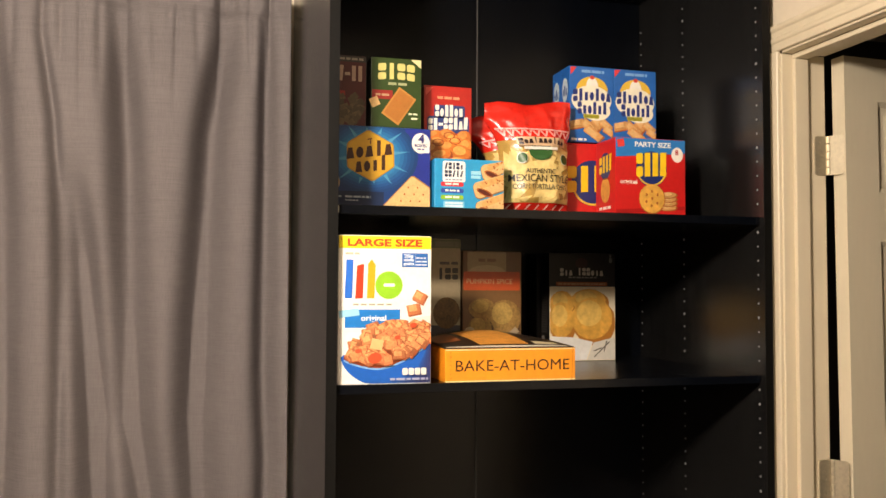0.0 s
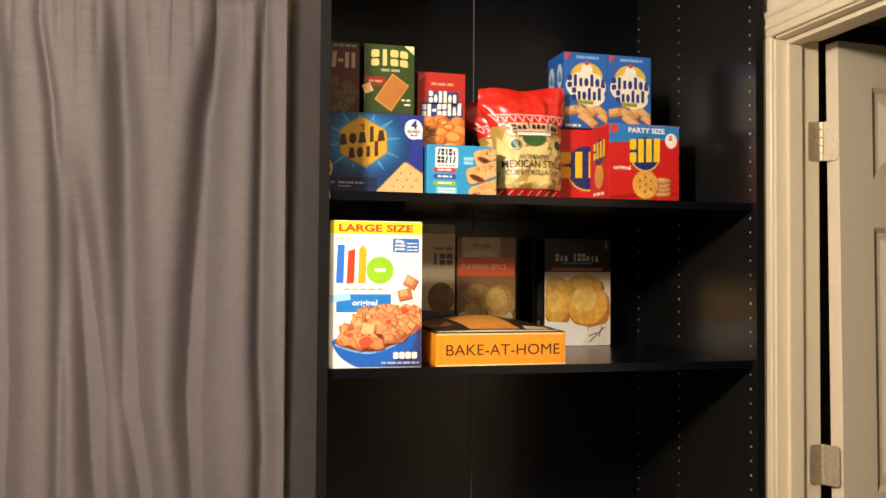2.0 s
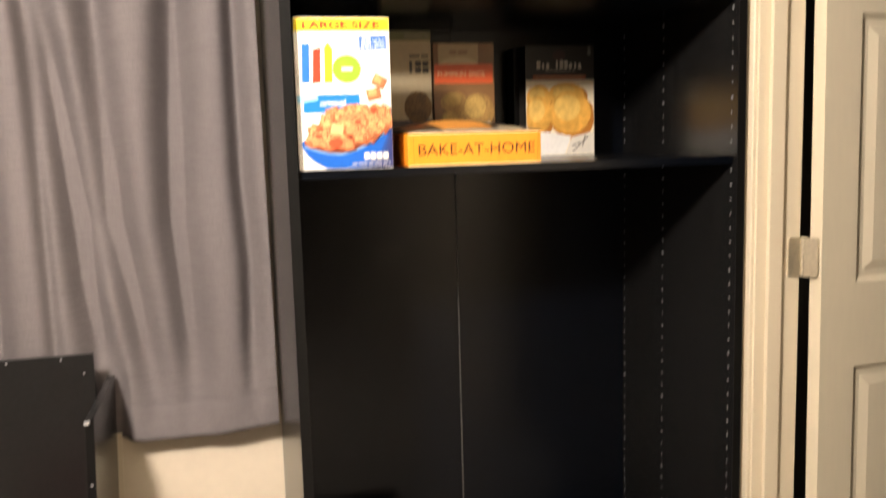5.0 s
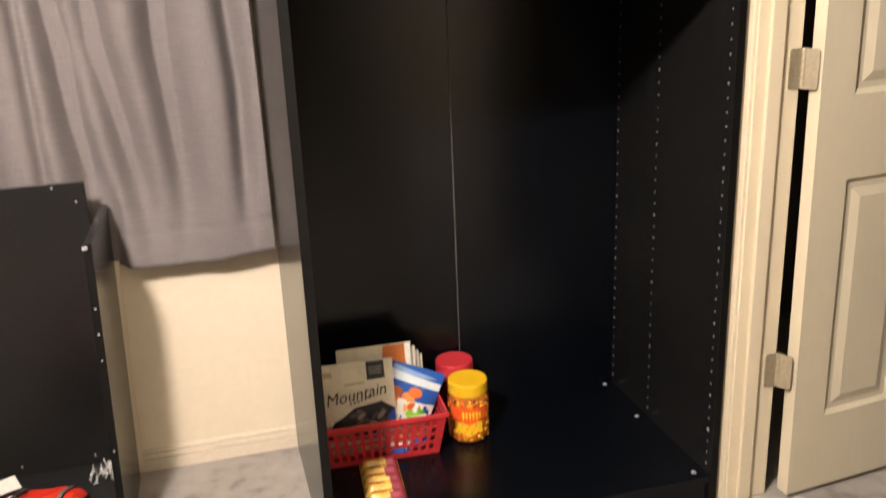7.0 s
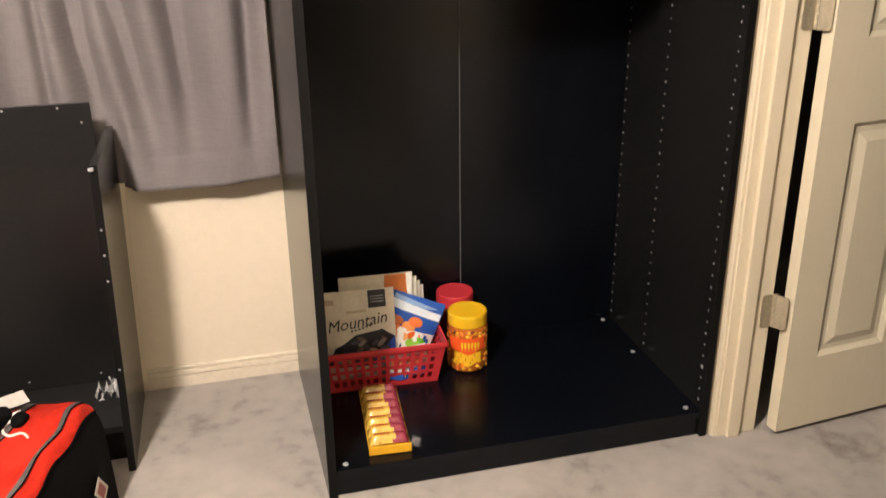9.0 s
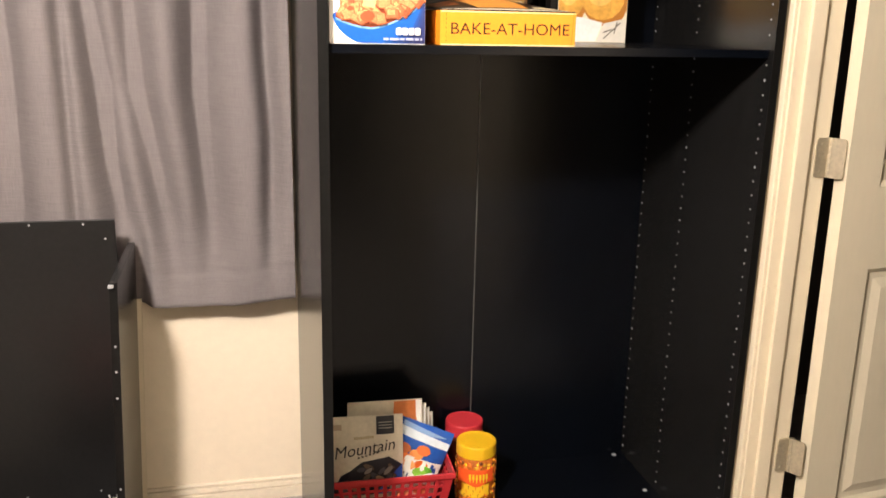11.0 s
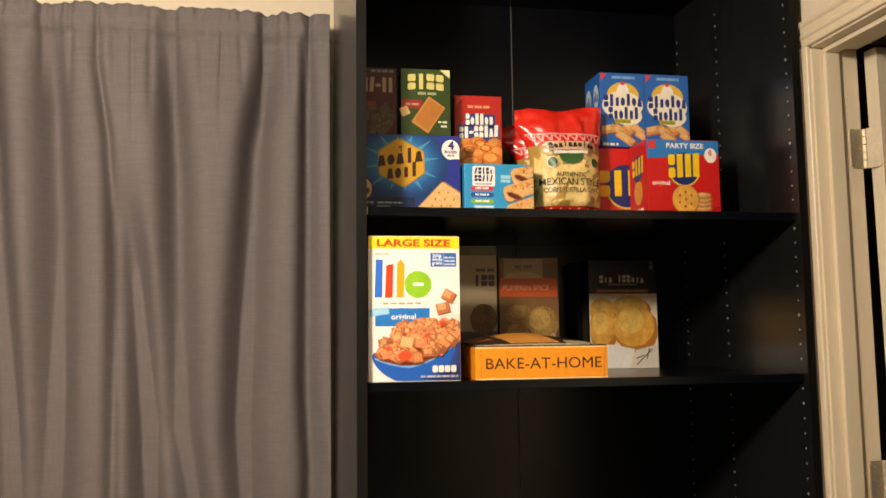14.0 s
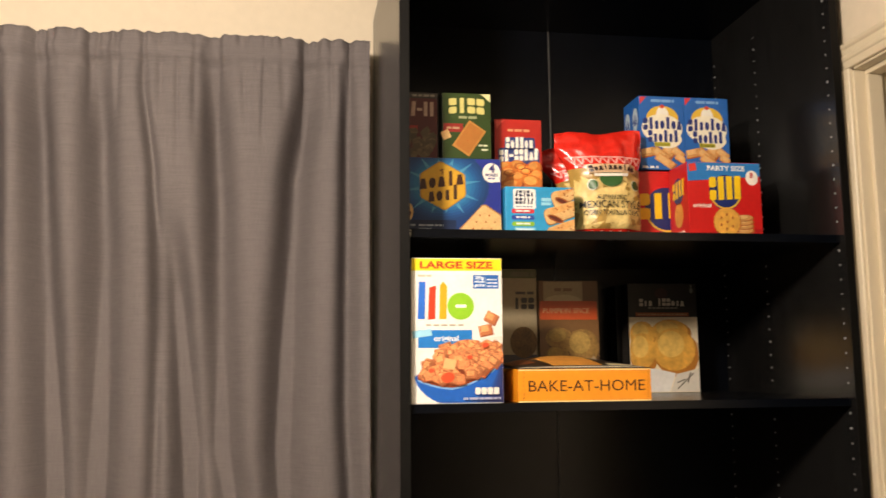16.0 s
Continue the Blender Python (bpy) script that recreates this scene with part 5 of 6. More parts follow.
        flat([quad(0.150, 0.030, 0.060, 0.003, 42), quad(0.160, 0.038, 0.030, 0.003, 75), quad(0.138, 0.030, 0.024, 0.003, 20)], "#5c5444", r, "sprig_print", 3)
        mark("Oin |OOcin", 0.030, h - 0.060, 0.156, 0.020, "#d8d0c4", r, 1, 0.0, 0.006, 0.2, label="pale plain shapes")
        flat(bars(0.055, h - 0.066, 0.135, 0.004, 7), "#9c948c", r, "small_print", 1)
        flat([oval(0.092, h - 0.026, 0.018, 0.014)], "#3c1c1c", r, "red_emblem", 1)
        flat([rect(0.020, h - 0.086, 0.166, h - 0.076)], "#a8562c", r, "ribbon", 1)
        flat(bars(0.026, h - 0.083, 0.160, 0.004, 9), "#c09a70", r, "small_print", 2)
        flat([oval(w - 0.014, h - 0.018, 0.005, 0.007), oval(w - 0.014, h - 0.006, 0.003, 0.004)], "#7c7870", r, "corner_mark", 1)


shaded_boxes()

# ---- cabinet floor ----
BOT = 0.075
M_BASKET = material("red_basket_plastic", rgb("#b83034"), 0.35, vary=0.08, scale=10)


def basket():
    root = empty("plastic_basket", pose(0.058, 0.352, BOT, 0, 0, -2), "dark red slotted plastic basket holding snack pouches", "basket")
    W, D, H = 0.30, 0.20, 0.125

    def wall(p0, p1, out, n):
        # a wall from corner to corner with a grid of slots
        bm = bmesh.new()
        us, vs = [0.0], [0.0, 0.10]
        for k in range(n):
            a = 0.05 + 0.90 * k / n
            us += [a + 0.90 / n * 0.22, a + 0.90 / n * 0.78]
        us.append(1.0)
        rows = ((0.13, 0.27), (0.34, 0.48), (0.55, 0.69), (0.75, 0.85))
        for a, c in rows:
            vs += [a, c]
        vs.append(1.0)
        vs = sorted(set(vs))
        P0, P1, O = Vector(p0), Vector(p1), Vector(out)
        def at(u, v):
            base = P0 + (P1 - P0) * u
            return base + O * (0.022 * v) + (P1 - P0).normalized() * (0.022 * v * (2 * u - 1)) + Vector((0, 0, H * v))
        grid = {}
        def vert(i, k):
            if (i, k) not in grid:
                grid[(i, k)] = bm.verts.new(at(us[i], vs[k]))
            return grid[(i, k)]
        for i in range(len(us) - 1):
            slot = i % 2 == 1
            for k in range(len(vs) - 1):
                if slot and any(abs(vs[k] - a) < 1e-6 for a, _ in rows):
                    continue
                bm.faces.new((vert(i, k), vert(i + 1, k), vert(i + 1, k + 1), vert(i, k + 1)))
        ob = part("slotted_wall", bm, M_BASKET, root)
        so = ob.modifiers.new("thick", "SOLIDIFY")
        so.thickness, so.offset = 0.0022, 0

    wall((0, 0, 0), (W, 0, 0), (0, -1, 0), 13)
    wall((W, 0, 0), (W, D, 0), (1, 0, 0), 9)
    wall((W, D, 0), (0, D, 0), (0, 1, 0), 13)
    wall((0, D, 0), (0, 0, 0), (-1, 0, 0), 9)
    part("base", bm_box((0, 0, 0), (W, D, 0.003), 0.001), M_BASKET, root)
    e = 0.022
    bm = bm_box((-e - 0.005, -e - 0.005, H - 0.010), (W + e + 0.005, -e + 0.002, H + 0.004), 0.002)
    bm_box((-e - 0.005, D + e - 0.002, H - 0.010), (W + e + 0.005, D + e + 0.005, H + 0.004), 0.002, bm=bm)
    bm_box((-e - 0.005, -e + 0.002, H - 0.010), (-e + 0.002, D + e - 0.002, H + 0.004), 0.002, bm=bm)
    bm_box((W + e - 0.002, -e + 0.002, H - 0.010), (W + e + 0.005, D + e - 0.002, H + 0.004), 0.002, bm=bm)
    part("rim", bm, M_BASKET, root)


basket()


def pouch(name, label, x, y, z, w, h, lean, turn, roll, hex_body, group="snack pouches"):
    root = empty(name, pose(x, y, z, -lean, roll, turn), label, "pouch", group)
    nx, nz = 14, 16

    def surf(u, v, s):
        e = max(0, min(1, min(u, 1 - u) / 0.25)) ** 0.7 * max(0, min(1, min(v / 0.12 + 0.3, (1 - v) / 0.4))) ** 0.8
        return (u * w, s * 0.018 * e + 0.003 * noise.noise((u * 5 + x * 20, v * 5, y * 30)), v * h)

    bm = bmesh.new()
    for s in (-1, 1):
        g = [[bm.verts.new(surf(i / nx, k / nz, s)) for i in range(nx + 1)] for k in range(nz + 1)]
        for k in range(nz):
            for i in range(nx):
                bm.faces.new((g[k][i], g[k][i + 1], g[k + 1][i + 1], g[k + 1][i]))
    part("film", bm, card("film_" + hex_body.lstrip("#"), hex_body, 0.12, 0.3), root, smooth=True)

    def decal(loops, col, nm, lift=0.0012, lab=""):
        b2 = curved(loops, lambda u, v: Vector(surf(u, v, -1)) + Vector((0, -lift, 0)))
        o = new(nm, mesh_of(nm, b2, ink(col) if isinstance(col, str) else col))
        o.parent = root
        if lab:
            tagged(o, lab)

    return root, decal, surf


r, dec, sf = pouch("snack_pouch", "cream trail mix pouch with dark mountain photo", 0.054, 0.380, 0.098, 0.200, 0.250, 9, -3, 0, "#d8d0bc")
rnd = random.Random(2)
dec([[(0.03, 0.16), (0.30, 0.16), (0.30, 0.44), (0.16, 0.38)], [(0.30, 0.16), (0.62, 0.16), (0.62, 0.54), (0.45, 0.52), (0.30, 0.44)], [(0.62, 0.16), (0.97, 0.16), (0.97, 0.46), (0.80, 0.56), (0.62, 0.54)]], "#1c1e28", "photo", 0.0015, "dark mountain photo")
dec([[(0.60, 0.16), (0.985, 0.16), (0.985, 0.46), (0.85, 0.36)]], "#2a50a8", "blue_corner", 0.002)
for k in range(16):
    u, v, f, t = rnd.uniform(0.18, 0.86), rnd.uniform(0.22, 0.46), rnd.uniform(0.75, 1.25), rnd.uniform(-0.8, 0.8)
    for g, lift, c in ((1.0, 0.0, "#2c2420"), (0.84, 0.00005, ("#6a5a48", "#8c8880", "#4c4c54", "#a08a68")[k % 4])):
        dec([[(u + g * f * (0.085 * math.cos(q) * math.cos(t) - 0.038 * math.sin(q) * math.sin(t)), v + 0.8 * g * f * (0.085 * math.cos(q) * math.sin(t) + 0.038 * math.sin(q) * math.cos(t))) for q in (0, 0.6, 1.2, 1.8, 2.4, 3.0, 3.6, 4.2, 4.8, 5.4)]], c, "nut_print", 0.0024 + 0.00012 * k + lift)
dec([rect(0.64, 0.80, 0.88, 0.99)], "#22242c", "dark_badge", 0.0018)
dec([rect(0.67, 0.86 + 0.03 * k, 0.85, 0.87 + 0.03 * k) for k in range(3)], "#8c8c88", "small_print", 0.0024)
dec([rect(0.34 + 0.03 * k, 0.76, 0.36 + 0.03 * k, 0.79) for k in range(9)], "#b0a078", "small_print", 0.002)
dec([rect(0.06, 0.86, 0.18, 0.92)], "#b8a48c", "corner_mark", 0.0018)
o = words("Mountain", 0, 0, 0.046, "#18120e", r, layer=1, width=0.158, slant=0.25)
o.matrix_local = pose(0.016, -0.0325, 0.146, 90, 0, 1.5) @ pose(0, 0, 0, 0, 0, 6)
dec([rect(0.38 + 0.05 * k, 0.555 + 0.01 * k, 0.41 + 0.05 * k, 0.575 + 0.01 * k) for k in range(6)], "#3c342c", "small_print", 0.002)

r, dec, sf = pouch("snack_pouch", "blue dried fruit pouch with orange fruit photo", 0.180, 0.405, 0.146, 0.158, 0.200, 9, -3, 24, "#2456ac")
dec([rect(0.02, 0.05, 0.98, 0.54)], "#f0eee8", "white_lower", 0.0014)
dec([[(0.02, 0.78), (0.98, 0.74), (0.98, 0.84), (0.02, 0.90)]], "#dce4ec", "white_stripe", 0.0016)
dec([[(0.05, 0.90), (0.6, 0.86), (0.9, 0.90), (0.05, 0.97)]], "#8ca8d0", "pale_stripe", 0.0016)
for k, (u, v, c) in enumerate(((0.25, 0.50, "#e07a2c"), (0.45, 0.58, "#e8964c"), (0.60, 0.46, "#d8641c"), (0.38, 0.42, "#e8a464"), (0.72, 0.40, "#6cb42c"), (0.62, 0.36, "#8cc43c"), (0.20, 0.62, "#b05c2c"), (0.55, 0.66, "#e07030"))):
    dec([[(u + 0.13 * math.cos(q), v + 0.07 * math.sin(q)) for q in (0, 0.6, 1.2, 1.8, 2.4, 3.0, 3.6, 4.2, 4.8, 5.4, 6.0)]], c, "fruit_print", 0.0018 + 0.0002 * k)
dec([rect(0.14 + 0.07 * k, 0.24 + 0.02 * (k % 2), 0.165 + 0.07 * k, 0.31) for k in range(5)], "#24406c", "brand_mark", 0.003)

for k, (x, y, hh, c) in enumerate(((0.112, 0.428, 0.268, "#d8d0bc"), (0.128, 0.450, 0.245, "#e0d8c4"), (0.142, 0.470, 0.222, "#d8d0c0"), (0.155, 0.490, 0.200, "#e4dccc"))):
    r, dec, sf = pouch("snack_pouch", "cream pouch with orange corner packed behind", x, y, 0.098, 0.205, hh, 7, -2, 0, c)
    dec([[(0.60, 0.84), (0.98, 0.76), (0.98, 0.99), (0.62, 0.99)]], "#c8702c", "orange_corner", 0.0016)
    dec([rect(0.91, 0.5, 0.99, 0.99)], "#f0eee6", "pale_seal", 0.002)

# white pouches packed low in the basket
for x, tilt in ((0.205, 8), (0.262, -6)):
    r, dec, sf = pouch("snack_pouch", "white and blue pouch packed low in the basket", x, 0.360, 0.092, 0.078, 0.088, 2, -4, tilt, "#e8e6e0")
    dec([rect(0.10, 0.10, 0.90, 0.34)], "#2c58b0", "blue_band", 0.0016)
    dec([[(0.5 + 0.28 * math.cos(q), 0.62 + 0.16 * math.sin(q)) for q in (0, 0.7, 1.4, 2.1, 2.8, 3.5, 4.2, 4.9, 5.6)]], "#d87a4c", "fruit_print", 0.0016)

CANDY = material("candy_pieces", rgb("#e87820"), 0.3, vary=0.3, scale=30, coat=0.5, island=0.4)
CANDY_Y = material("yellow_candy", rgb("#f4b820"), 0.3, vary=0.15, scale=30, coat=0.5, island=0.3)
CANDY_B = material("brown_candy", rgb("#6a3014"), 0.3, vary=0.2, scale=30, coat=0.5, island=0.4)
M_YLID = material("yellow_lid", rgb("#e8b812"), 0.35, vary=0.06)
M_RLID = material("red_lid", rgb("#c2343c"), 0.35, vary=0.06)


def jar(x, y, rad, h, lid_mat, label, bands):
    root = empty("snack_jar", pose(x, y, BOT), label, "jar", "plastic snack jars")
    R = rad
    part("jar_body", lathe([(R * 0.86, 0.0), (R * 0.95, 0.006), (R, 0.014), (R, h - 0.050), (R * 0.96, h - 0.040), (R * 0.9, h - 0.034)], 44), CANDY_FILL if bands else M_JARRED, root, smooth=True)
    part("lid", lathe([(R * 0.985, h - 0.036), (R * 1.0, h - 0.034), (R * 1.0, h - 0.004), (R * 0.97, h - 0.0005), (R * 0.90, h), (R * 0.86, h - 0.0015), (0.004, h - 0.0015)], 44), lid_mat, root)
    if bands:
        rnd = random.Random(4)
        for mat, txt, count in ((CANDY, "orange candy pieces", 150), (CANDY_Y, "yellow candy pieces", 130), (CANDY_B, "brown candy pieces", 55)):
            bm = bmesh.new()
            for k in range(count):
                a, z = rnd.uniform(0, 6.283), rnd.uniform(0.010, h - 0.044)
                if abs(z - h * 0.42) < 0.036 and math.cos(a + 1.9) > 0.45:
                    continue
                m = pose((R + 0.0002) * math.cos(a), (R + 0.0002) * math.sin(a), z, 0, 0, math.degrees(a)) @ pose(0, 0, 0, rnd.uniform(-30, 30), rnd.uniform(-25, 25), 0)
                bmesh.ops.create_icosphere(bm, subdivisions=1, radius=0.0062, matrix=m @ Matrix.Diagonal((0.3, 1, 1, 1)))
            tagged(part("candy", bm, mat, root, "", True), txt, kind="stuff")

        def band(z0, z1, a0, a1, col, nm, off):
            b2 = bmesh.new()
            n = 18
            lo = [b2.verts.new(((R + off) * math.cos(a0 + (a1 - a0) * k / n), (R + off) * math.sin(a0 + (a1 - a0) * k / n), z0 + 0.006 * math.sin(k * 0.5))) for k in range(n + 1)]
            up = [b2.verts.new(((R + off) * math.cos(a0 + (a1 - a0) * k / n), (R + off) * math.sin(a0 + (a1 - a0) * k / n), z1)) for k in range(n + 1)]
            for k in range(n):
                b2.faces.new((lo[k], lo[k + 1], up[k + 1], up[k]))
            part(nm, b2, ink(col), root, smooth=True)

        c = -1.85
        band(h * 0.42 - 0.006, h * 0.42 + 0.038, c - 0.95, c + 0.95, "#ee5a20", "orange_label", 0.0032)
        band(h * 0.42 - 0.044, h * 0.42 - 0.006, c - 0.70, c + 0.70, "#f4c020", "yellow_label", 0.0030)
        for k in range(6):
            band(h * 0.42 + 0.004 + 0.002 * (k % 2), h * 0.42 + 0.026, c - 0.30 + 0.16 * k, c - 0.20 + 0.16 * k, "#f0d020", "brand_mark", 0.0040)
        for k in range(10):
            band(h * 0.42 - 0.040 + 0.012 * (k % 3), h * 0.42 - 0.034 + 0.012 * (k % 3), c - 0.55 + 0.11 * k, c - 0.50 + 0.11 * k, ("#7c3414", "#d8481c")[k % 2], "candy_print", 0.0040)


CANDY_FILL = material("candy_behind_plastic", rgb("#c06a24"), 0.25, vary=0.45, scale=90, coat=0.8)
M_JARRED = material("amber_jar", rgb("#5c2a1c"), 0.25, vary=0.3, scale=30, coat=0.6)
jar(0.463, 0.404, 0.055, 0.176, M_YLID, "candy jar with yellow lid and orange label", True)
jar(0.456, 0.514, 0.054, 0.186, M_RLID, "plastic jar with red lid behind the candy jar", False)


def snack_tray():
    root = empty("cracker_pack", pose(0.113, 0.044, BOT, 0, 0, -4), "clear-wrapped tray of yellow and purple snack packs", "snack pack")
    W, L = 0.106, 0.285
    part("tray", bm_box((0.002, 0, 0), (W - 0.002, L, 0.012), 0.003), ink("#e0b020"), root)
    part("front_flap", bm_box((0.001, -0.003, 0.001), (W - 0.001, 0.001, 0.026), 0.003), ink("#d8a41c"), root)
    for k in range(7):
        y0 = 0.012 + k * 0.038
        bm = bmesh.new()
        n, m = 12, 8
        g = []
        for i in range(n + 1):
            row = []
            for q in range(m + 1):
                u, v = i / n, q / m
                e = (max(0, min(1, min(u, 1 - u) / 0.12)) ** 0.5) * math.sin(math.pi * (0.1 + 0.8 * v))
                row.append(bm.verts.new((0.004 + u * (W - 0.008), y0 + v * 0.037, 0.013 + 0.026 * e + 0.003 * noise.noise((u * 8, v * 6, k * 3.0)))))
            g.append(row)
        for i in range(n):
            for q in range(m):
                f = bm.faces.new((g[i][q], g[i + 1][q], g[i + 1][q + 1], g[i][q + 1]))
                f.material_index = 1 if (i / n > 0.58 + 0.05 * math.sin(k * 2 + q)) else 0
        ob = part("snack_packet", bm, PACK_Y, root, smooth=True)
        ob.data.materials.append(PACK_P)
        b2 = bmesh.new()
        for q in range(5):
            z = 0.0415
            b2.faces.new([b2.verts.new((0.016 + 0.008 * q + dx, y0 + 0.012 + dy, z)) for dx, dy in ((0, 0), (0.006, 0), (0.006, 0.008), (0, 0.008))])
        part("small_print", b2, ink("#a8441c"), root)
    bm = bmesh.new()
    rnd = random.Random(9)
    for k in range(10):
        a = rnd.uniform(0, 6.28)
        bm.faces.new([bm.verts.new((W + 0.012 + 0.016 * math.cos(a + q), 0.018 + 0.02 * math.sin(a + q), 0.006 + rnd.uniform(0, 0.018))) for q in (0, 2, 4)])
    part("wrap_end", bm, M_WRAP, root, "crumpled clear wrapper end")


PACK_Y = material("yellow_film", rgb("#d4ac48"), 0.25, vary=0.3, scale=40, fine=150, coat=0.7, bump=0.3, bump_scale=60)
PACK_P = material("maroon_film", rgb("#8c3444"), 0.25, vary=0.3, scale=50, fine=150, coat=0.7, bump=0.3, bump_scale=60)


def clear_wrap():
    m = bpy.data.materials.new("clear_wrap")
    m.use_nodes = True
    b = m.node_tree.nodes["Principled BSDF"]
    b.inputs["Roughness"].default_value = 0.1
    b.inputs["Alpha"].default_value = 0.07
    b.inputs["Base Color"].default_value = (0.7, 0.68, 0.64, 1)
    return m


M_WRAP = clear_wrap()
snack_tray()

# ---- sports bag ----
M_RCLOTH = material("red_nylon", rgb("#b42410"), 0.62, vary=0.25, scale=9, fine=60, bump=1.0, bump_scale=22, spec=0.3)
M_BCLOTH = material("black_nylon", (0.0022, 0.0022, 0.0025), 0.85, vary=0.3, scale=20, bump=0.5, bump_scale=40, spec=0.10)
M_ZIP = material("zip_tape", (0.085, 0.078, 0.074), 0.55, vary=0.3, scale=60)


def sports_bag():
    root = empty("sports_bag", pose(-0.585, 0.140, 0, 0, 0, 76), "red and black nylon sports bag on the carpet", "bag")
    L, RY, H = 0.52, 0.115, 0.285

    def pt(u, a, lift=0.0):
        # u along the bag, a round it from the front floor edge over the top to the back
        taper = 1.0 - 0.05 * max(0.0, 1 - u / 0.18) ** 2 - 0.15 * max(0.0, (u - 0.85) / 0.15) ** 2
        c, s = math.cos(a), math.sin(a)
        y = -math.copysign(abs(c) ** 0.45, c) * (RY + lift)
        z = 0.01 + (abs(s) ** 0.42) * (H * taper + lift) + (0.035 * math.cos(a) * s if c > 0 else 0)
        x = -u * L
        return Vector((x + 0.006 * noise.noise((u * 7, a * 2, 2.0)), y + 0.010 * noise.noise((u * 6, a * 2, 5.0)), z + 0.010 * noise.noise((u * 6, a * 3, 9.0))))

    def strip(a0, a1, u0, u1, mat, nm, lift=0.0, n=14, m=30, label=""):
        bm = bmesh.new()
        g = [[bm.verts.new(pt(u0 + (u1 - u0) * i / m, a0 + (a1 - a0) * k / n, lift)) for i in range(m + 1)] for k in range(n + 1)]
        for k in range(n):
            for i in range(m):
                bm.faces.new((g[k][i], g[k][i + 1], g[k + 1][i + 1], g[k + 1][i]))
        return part(nm, bm, mat, root, label, True)

    strip(0.0, 0.80, 0, 1, M_BCLOTH, "side_panel", label="black nylon side panel")
    strip(0.80, 1.20, 0, 1, M_RCLOTH, "top_panel")
    strip(1.20, 1.30, 0, 1, M_ZIP, "front_zip", 0.003, 4)
    strip(1.30, 1.62, 0, 1, M_RCLOTH, "top_panel", label="red nylon top panel")
    strip(1.62, 1.74, 0, 1, M_ZIP, "top_zip", 0.003, 5)
    strip(1.74, 2.35, 0, 1, M_RCLOTH, "top_panel")
    strip(2.35, math.pi, 0, 1, M_BCLOTH, "back_panel")
    for u in (0, 1):
        bm = bmesh.new()
        rim = [bm.verts.new(pt(u, math.pi * k / 40)) for k in range(41)]
        c = bm.verts.new(Vector((-u * L + (0.02 if u == 0 else -0.05), 0, H * 0.42)))
        for k in range(40):
            bm.faces.new((rim[k], rim[k + 1], c))
        part("end_panel", bm, M_BCLOTH, root, "black nylon end panel", True)
    # piping, handle, tag and string
    for a in (0.80, 1.20, 1.74):
        cv = bpy.data.curves.new("piping", "CURVE")
        cv.dimensions, cv.bevel_depth = "3D", 0.0016
        sp = cv.splines.new("POLY")
        sp.points.add(20)
        for k in range(21):
            p = pt(k / 20, a, 0.003)
            sp.points[k].co = (*p, 1)
        o = new("piping", cv)
        o.data.materials.append(M_BCLOTH)
        o.parent = root
    bm = bmesh.new()
    pr = []
    for k in range(17):
        t = k / 16
        pr.append(Vector((-0.14 - 0.16 * t, 0.05 + 0.01 * math.sin(t * 5), H + 0.004 + 0.055 * math.sin(math.pi * t) ** 0.8)))
    for a, c in zip(pr, pr[1:]):
        bm.faces.new([bm.verts.new(p) for p in (a + Vector((0, -0.016, 0)), c + Vector((0, -0.016, 0)), c + Vector((0, 0.016, 0)), a + Vector((0, 0.016, 0)))])
    bmesh.ops.remove_doubles(bm, verts=bm.verts[:], dist=0.0005)
    h = part("handle", bm, M_RCLOTH, root, "red webbing handle", True)
    so = h.modifiers.new("thick", "SOLIDIFY")
    so.thickness = 0.005
    part("handle_wrap", bm_box((-0.250, 0.028, H + 0.030), (-0.190, 0.078, H + 0.064), 0.010, 3), M_BCLOTH, root)
    for kx, ky, kz, kr in ((-0.115, 0.060, 0.030, 0.026), (-0.150, 0.085, 0.030, 0.030), (-0.095, 0.020, 0.018, 0.020), (-0.185, 0.070, 0.026, 0.030), (-0.170, 0.115, 0.010, 0.040), (-0.220, 0.095, 0.030, 0.036)):
        bm = bmesh.new()
        bmesh.ops.create_icosphere(bm, subdivisions=3, radius=kr)
        for v in bm.verts:
            v.co *= 1 + 0.35 * noise.noise(v.co * 45 + Vector((kx * 90, 0, 0)))
            v.co = Vector((v.co.x * 1.5 + kx, v.co.y * 0.9 + ky, v.co.z * 0.75 + H + kz))
        part("strap_knot", bm, M_BCLOTH, root, "knotted black strap", True)
    tagm = material("paper_tag", (0.72, 0.68, 0.62), 0.6, vary=0.1)
    t = part("paper_tag", bm_box((-0.030, -0.001, -0.012), (0.030, 0.001, 0.012), 0.0006), tagm, root, "white paper tag")
    t.matrix_local = pose(-0.052, 0.052, H + 0.040, 0, 24, 78) @ Matrix.Diagonal((1.35, 1, 1.25, 1))
    cv = bpy.data.curves.new("string", "CURVE")
    cv.dimensions, cv.bevel_depth = "3D", 0.0032
    sp = cv.splines.new("BEZIER")
    pts = [(-0.070, 0.030, H + 0.024), (-0.100, 0.056, H + 0.022), (-0.085, 0.030, H + 0.024), (-0.120, 0.044, H + 0.018), (-0.150, 0.020, H + 0.016), (-0.142, -0.004, H + 0.016), (-0.160, -0.026, H + 0.014)]
    sp.bezier_points.add(len(pts) - 1)
    for bp_, p in zip(sp.bezier_points, pts):
        bp_.co = p
        bp_.handle_left_type = bp_.handle_right_type = "AUTO"
    o = new("string", cv)
    o.data.materials.append(material("pale_cord", (0.70, 0.62, 0.56), 0.7, vary=0.15, scale=60))
    o.parent = root
    tagged(o, "thick pale pink cord")
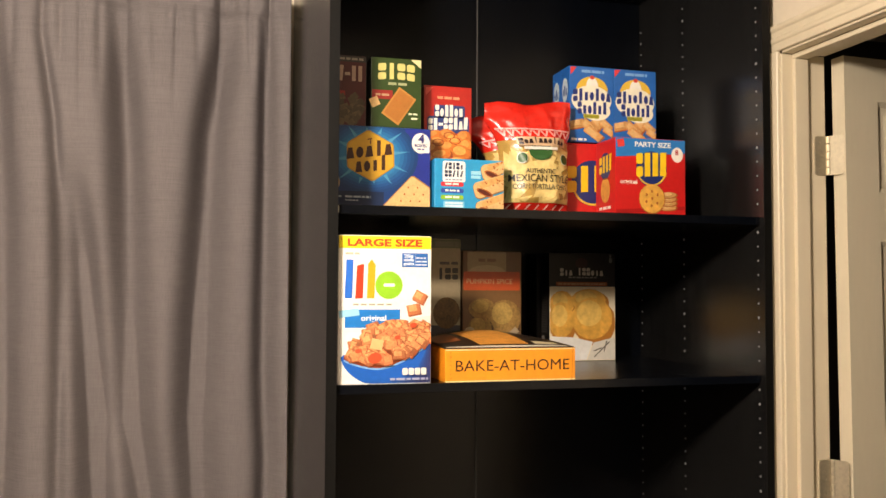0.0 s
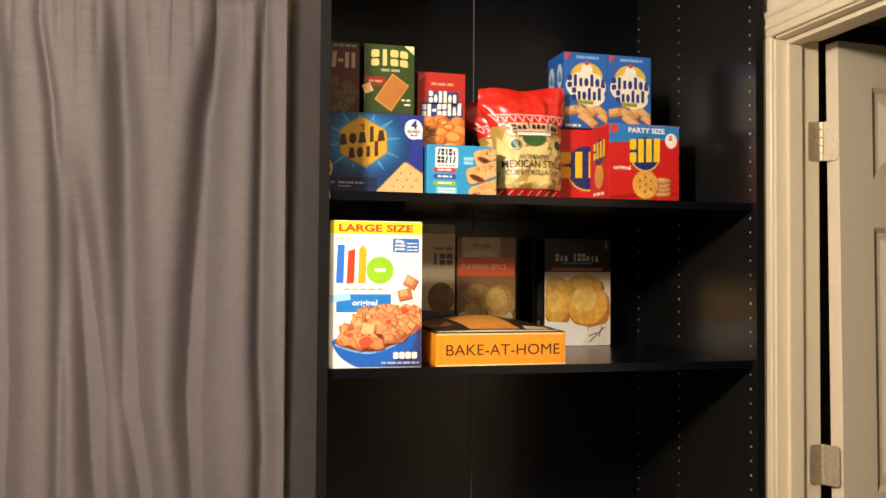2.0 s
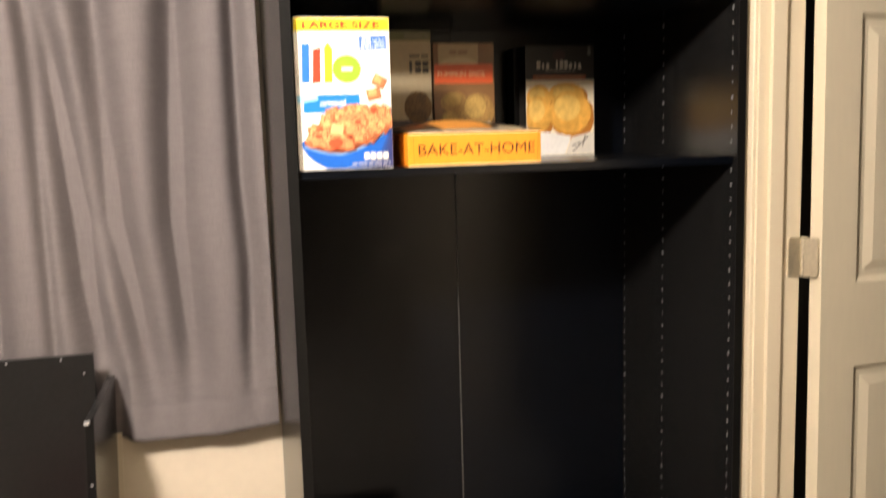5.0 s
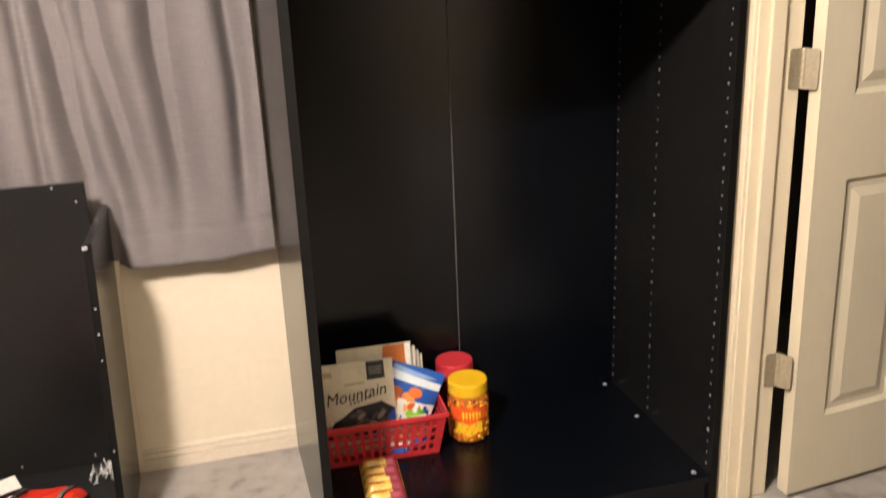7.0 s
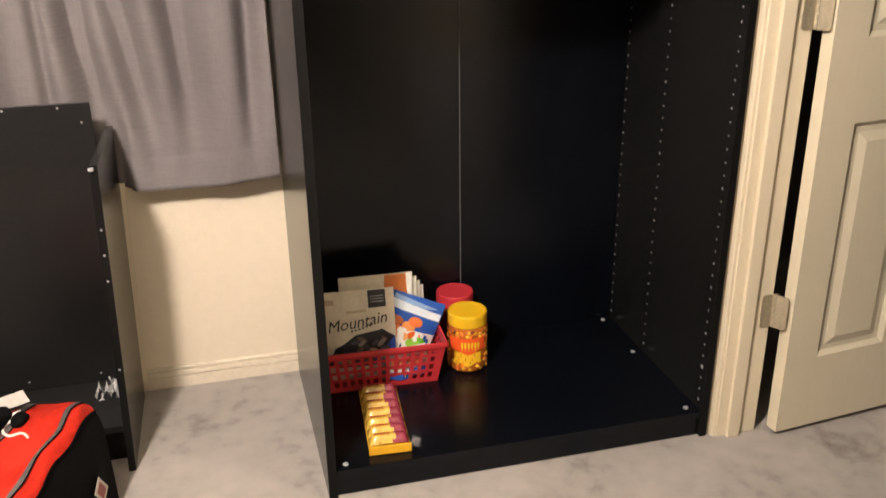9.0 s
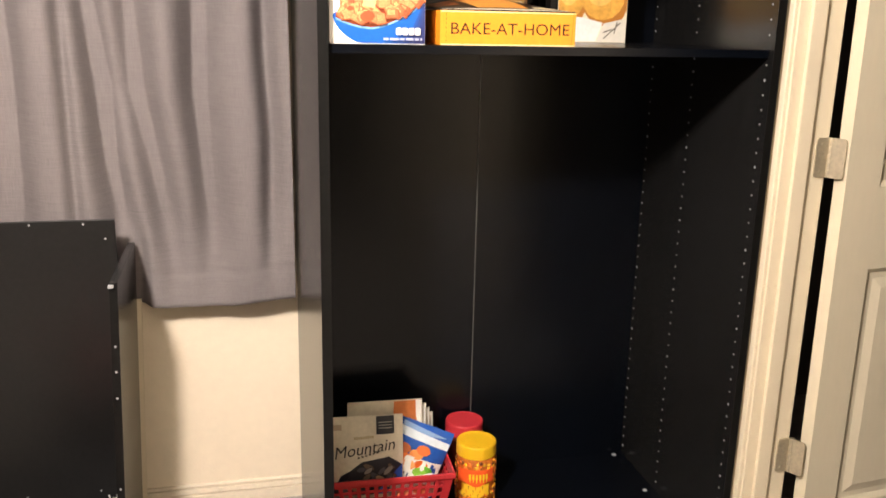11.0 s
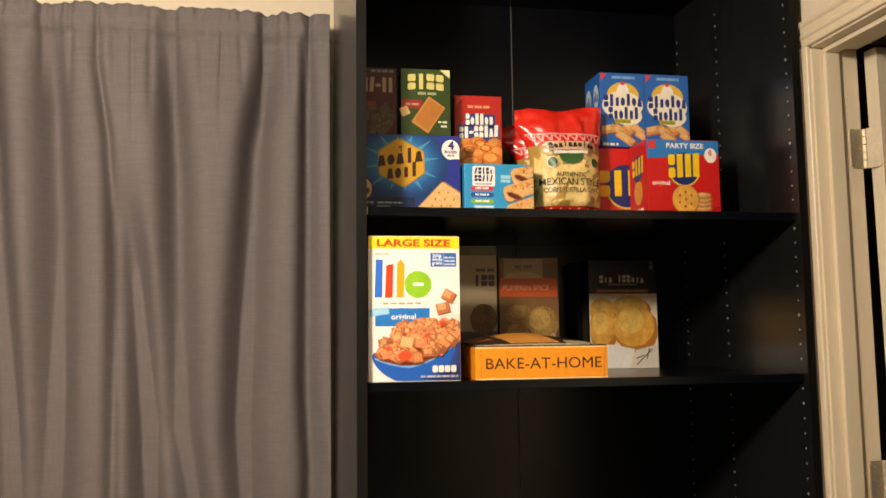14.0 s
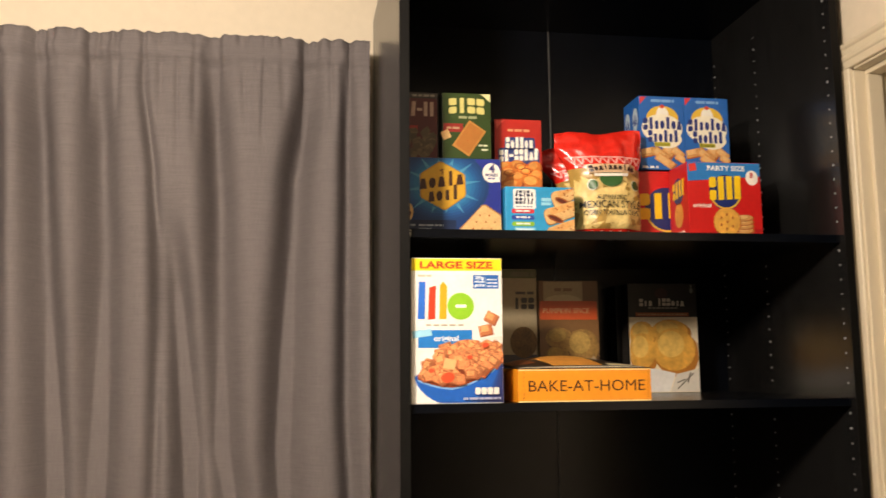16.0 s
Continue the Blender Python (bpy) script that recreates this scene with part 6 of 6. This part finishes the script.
    lab = part("care_label", bm_box((0, -0.020, -0.032), (0.001, 0.020, 0.032), 0.0003), ink("#c8c0b4"), root, "small white diamond label")
    lab.matrix_local = pose(-0.105, -RY - 0.012, 0.125, 0, 0, -90) @ pose(0, 0, 0, 35, 0, 0)
    lb = part("label_print", bm_box((0.001, -0.013, -0.021), (0.0016, 0.013, 0.021)), ink("#8a3a2c"), root)
    lb.matrix_local = lab.matrix_local


sports_bag()


# ---- round metal door stop on the carpet ----
def door_stop():
    root = empty("door_stop", pose(1.215, -0.425, 0), "round brass-coloured door stop with a dark centre on the carpet", "door stop")
    part("ring", lathe([(0.050, 0.0), (0.050, 0.022), (0.046, 0.034), (0.038, 0.040), (0.030, 0.036), (0.028, 0.030)], 40), M_STEEL, root, smooth=True)
    part("cap", lathe([(0.0275, 0.010), (0.0275, 0.033), (0.018, 0.037), (0.002, 0.038)], 32), M_BCLOTH, root, "dark rubber centre", True)


door_stop()


# ---- ceiling lamp ----
def ceiling_lamp():
    root = empty("ceiling_lamp", pose(LAMP[0], LAMP[1], CEIL), "round flush ceiling lamp with a warm bulb", "lamp")
    part("base", lathe([(0.07, -0.03), (0.075, -0.025), (0.075, -0.0005)], 32), M_STEEL, root)
    part("stem", lathe([(0.012, -0.085), (0.012, -0.03)], 16), M_STEEL, root)


ceiling_lamp()


# ---- small pieces belong to the part that carries them ----
CARRIED = {
    "open_cabinet": {"peg_hole": "side_panel", "edge_band": "side_panel", "shelf_edge_chip": "shelf", "screw_cap": "bottom_panel"},
    "low_cabinet_frame": {"edge_band": "side_panel", "dowel_hole": "back_board", "dowel": "side_panel"},
    "hinge": {"screw": "hinge_leaf"},
    "chip_bag": {"chip": "clear_front", "zigzag_band": "red_top", "lower_zigzag": "lower_band", "badge": "badge_rim"},
    "snack_jar": {"brand_mark": "orange_label", "candy_print": "yellow_label"},
    "cracker_pack": {"small_print": "snack_packet"},
    "sports_bag": {"label_print": "care_label", "handle_wrap": "handle"},
    "cereal_box": {"cereal_print": "bowl_print", "fruit_print": "bowl_print", "cereal_piece_print": "bowl_print"},
}


def plain(ob):
    return ob.name.split(".")[0]


def middle(ob):
    c = Vector((0, 0, 0))
    for p in ob.bound_box:
        c += Vector(p) / 8
    return ob.matrix_local @ c


for root in [o for o in scene.collection.all_objects if o.parent is None and plain(o) in CARRIED]:
    rules = CARRIED[plain(root)]
    kids = [k for k in root.children]
    for kid in kids:
        if plain(kid) in rules:
            hosts = [k for k in kids if plain(k) == rules[plain(kid)]]
            if hosts:
                host = min(hosts, key=lambda k: (middle(k) - middle(kid)).length)
                m = host.matrix_local.inverted() @ kid.matrix_local
                kid.parent = host
                kid.matrix_local = m
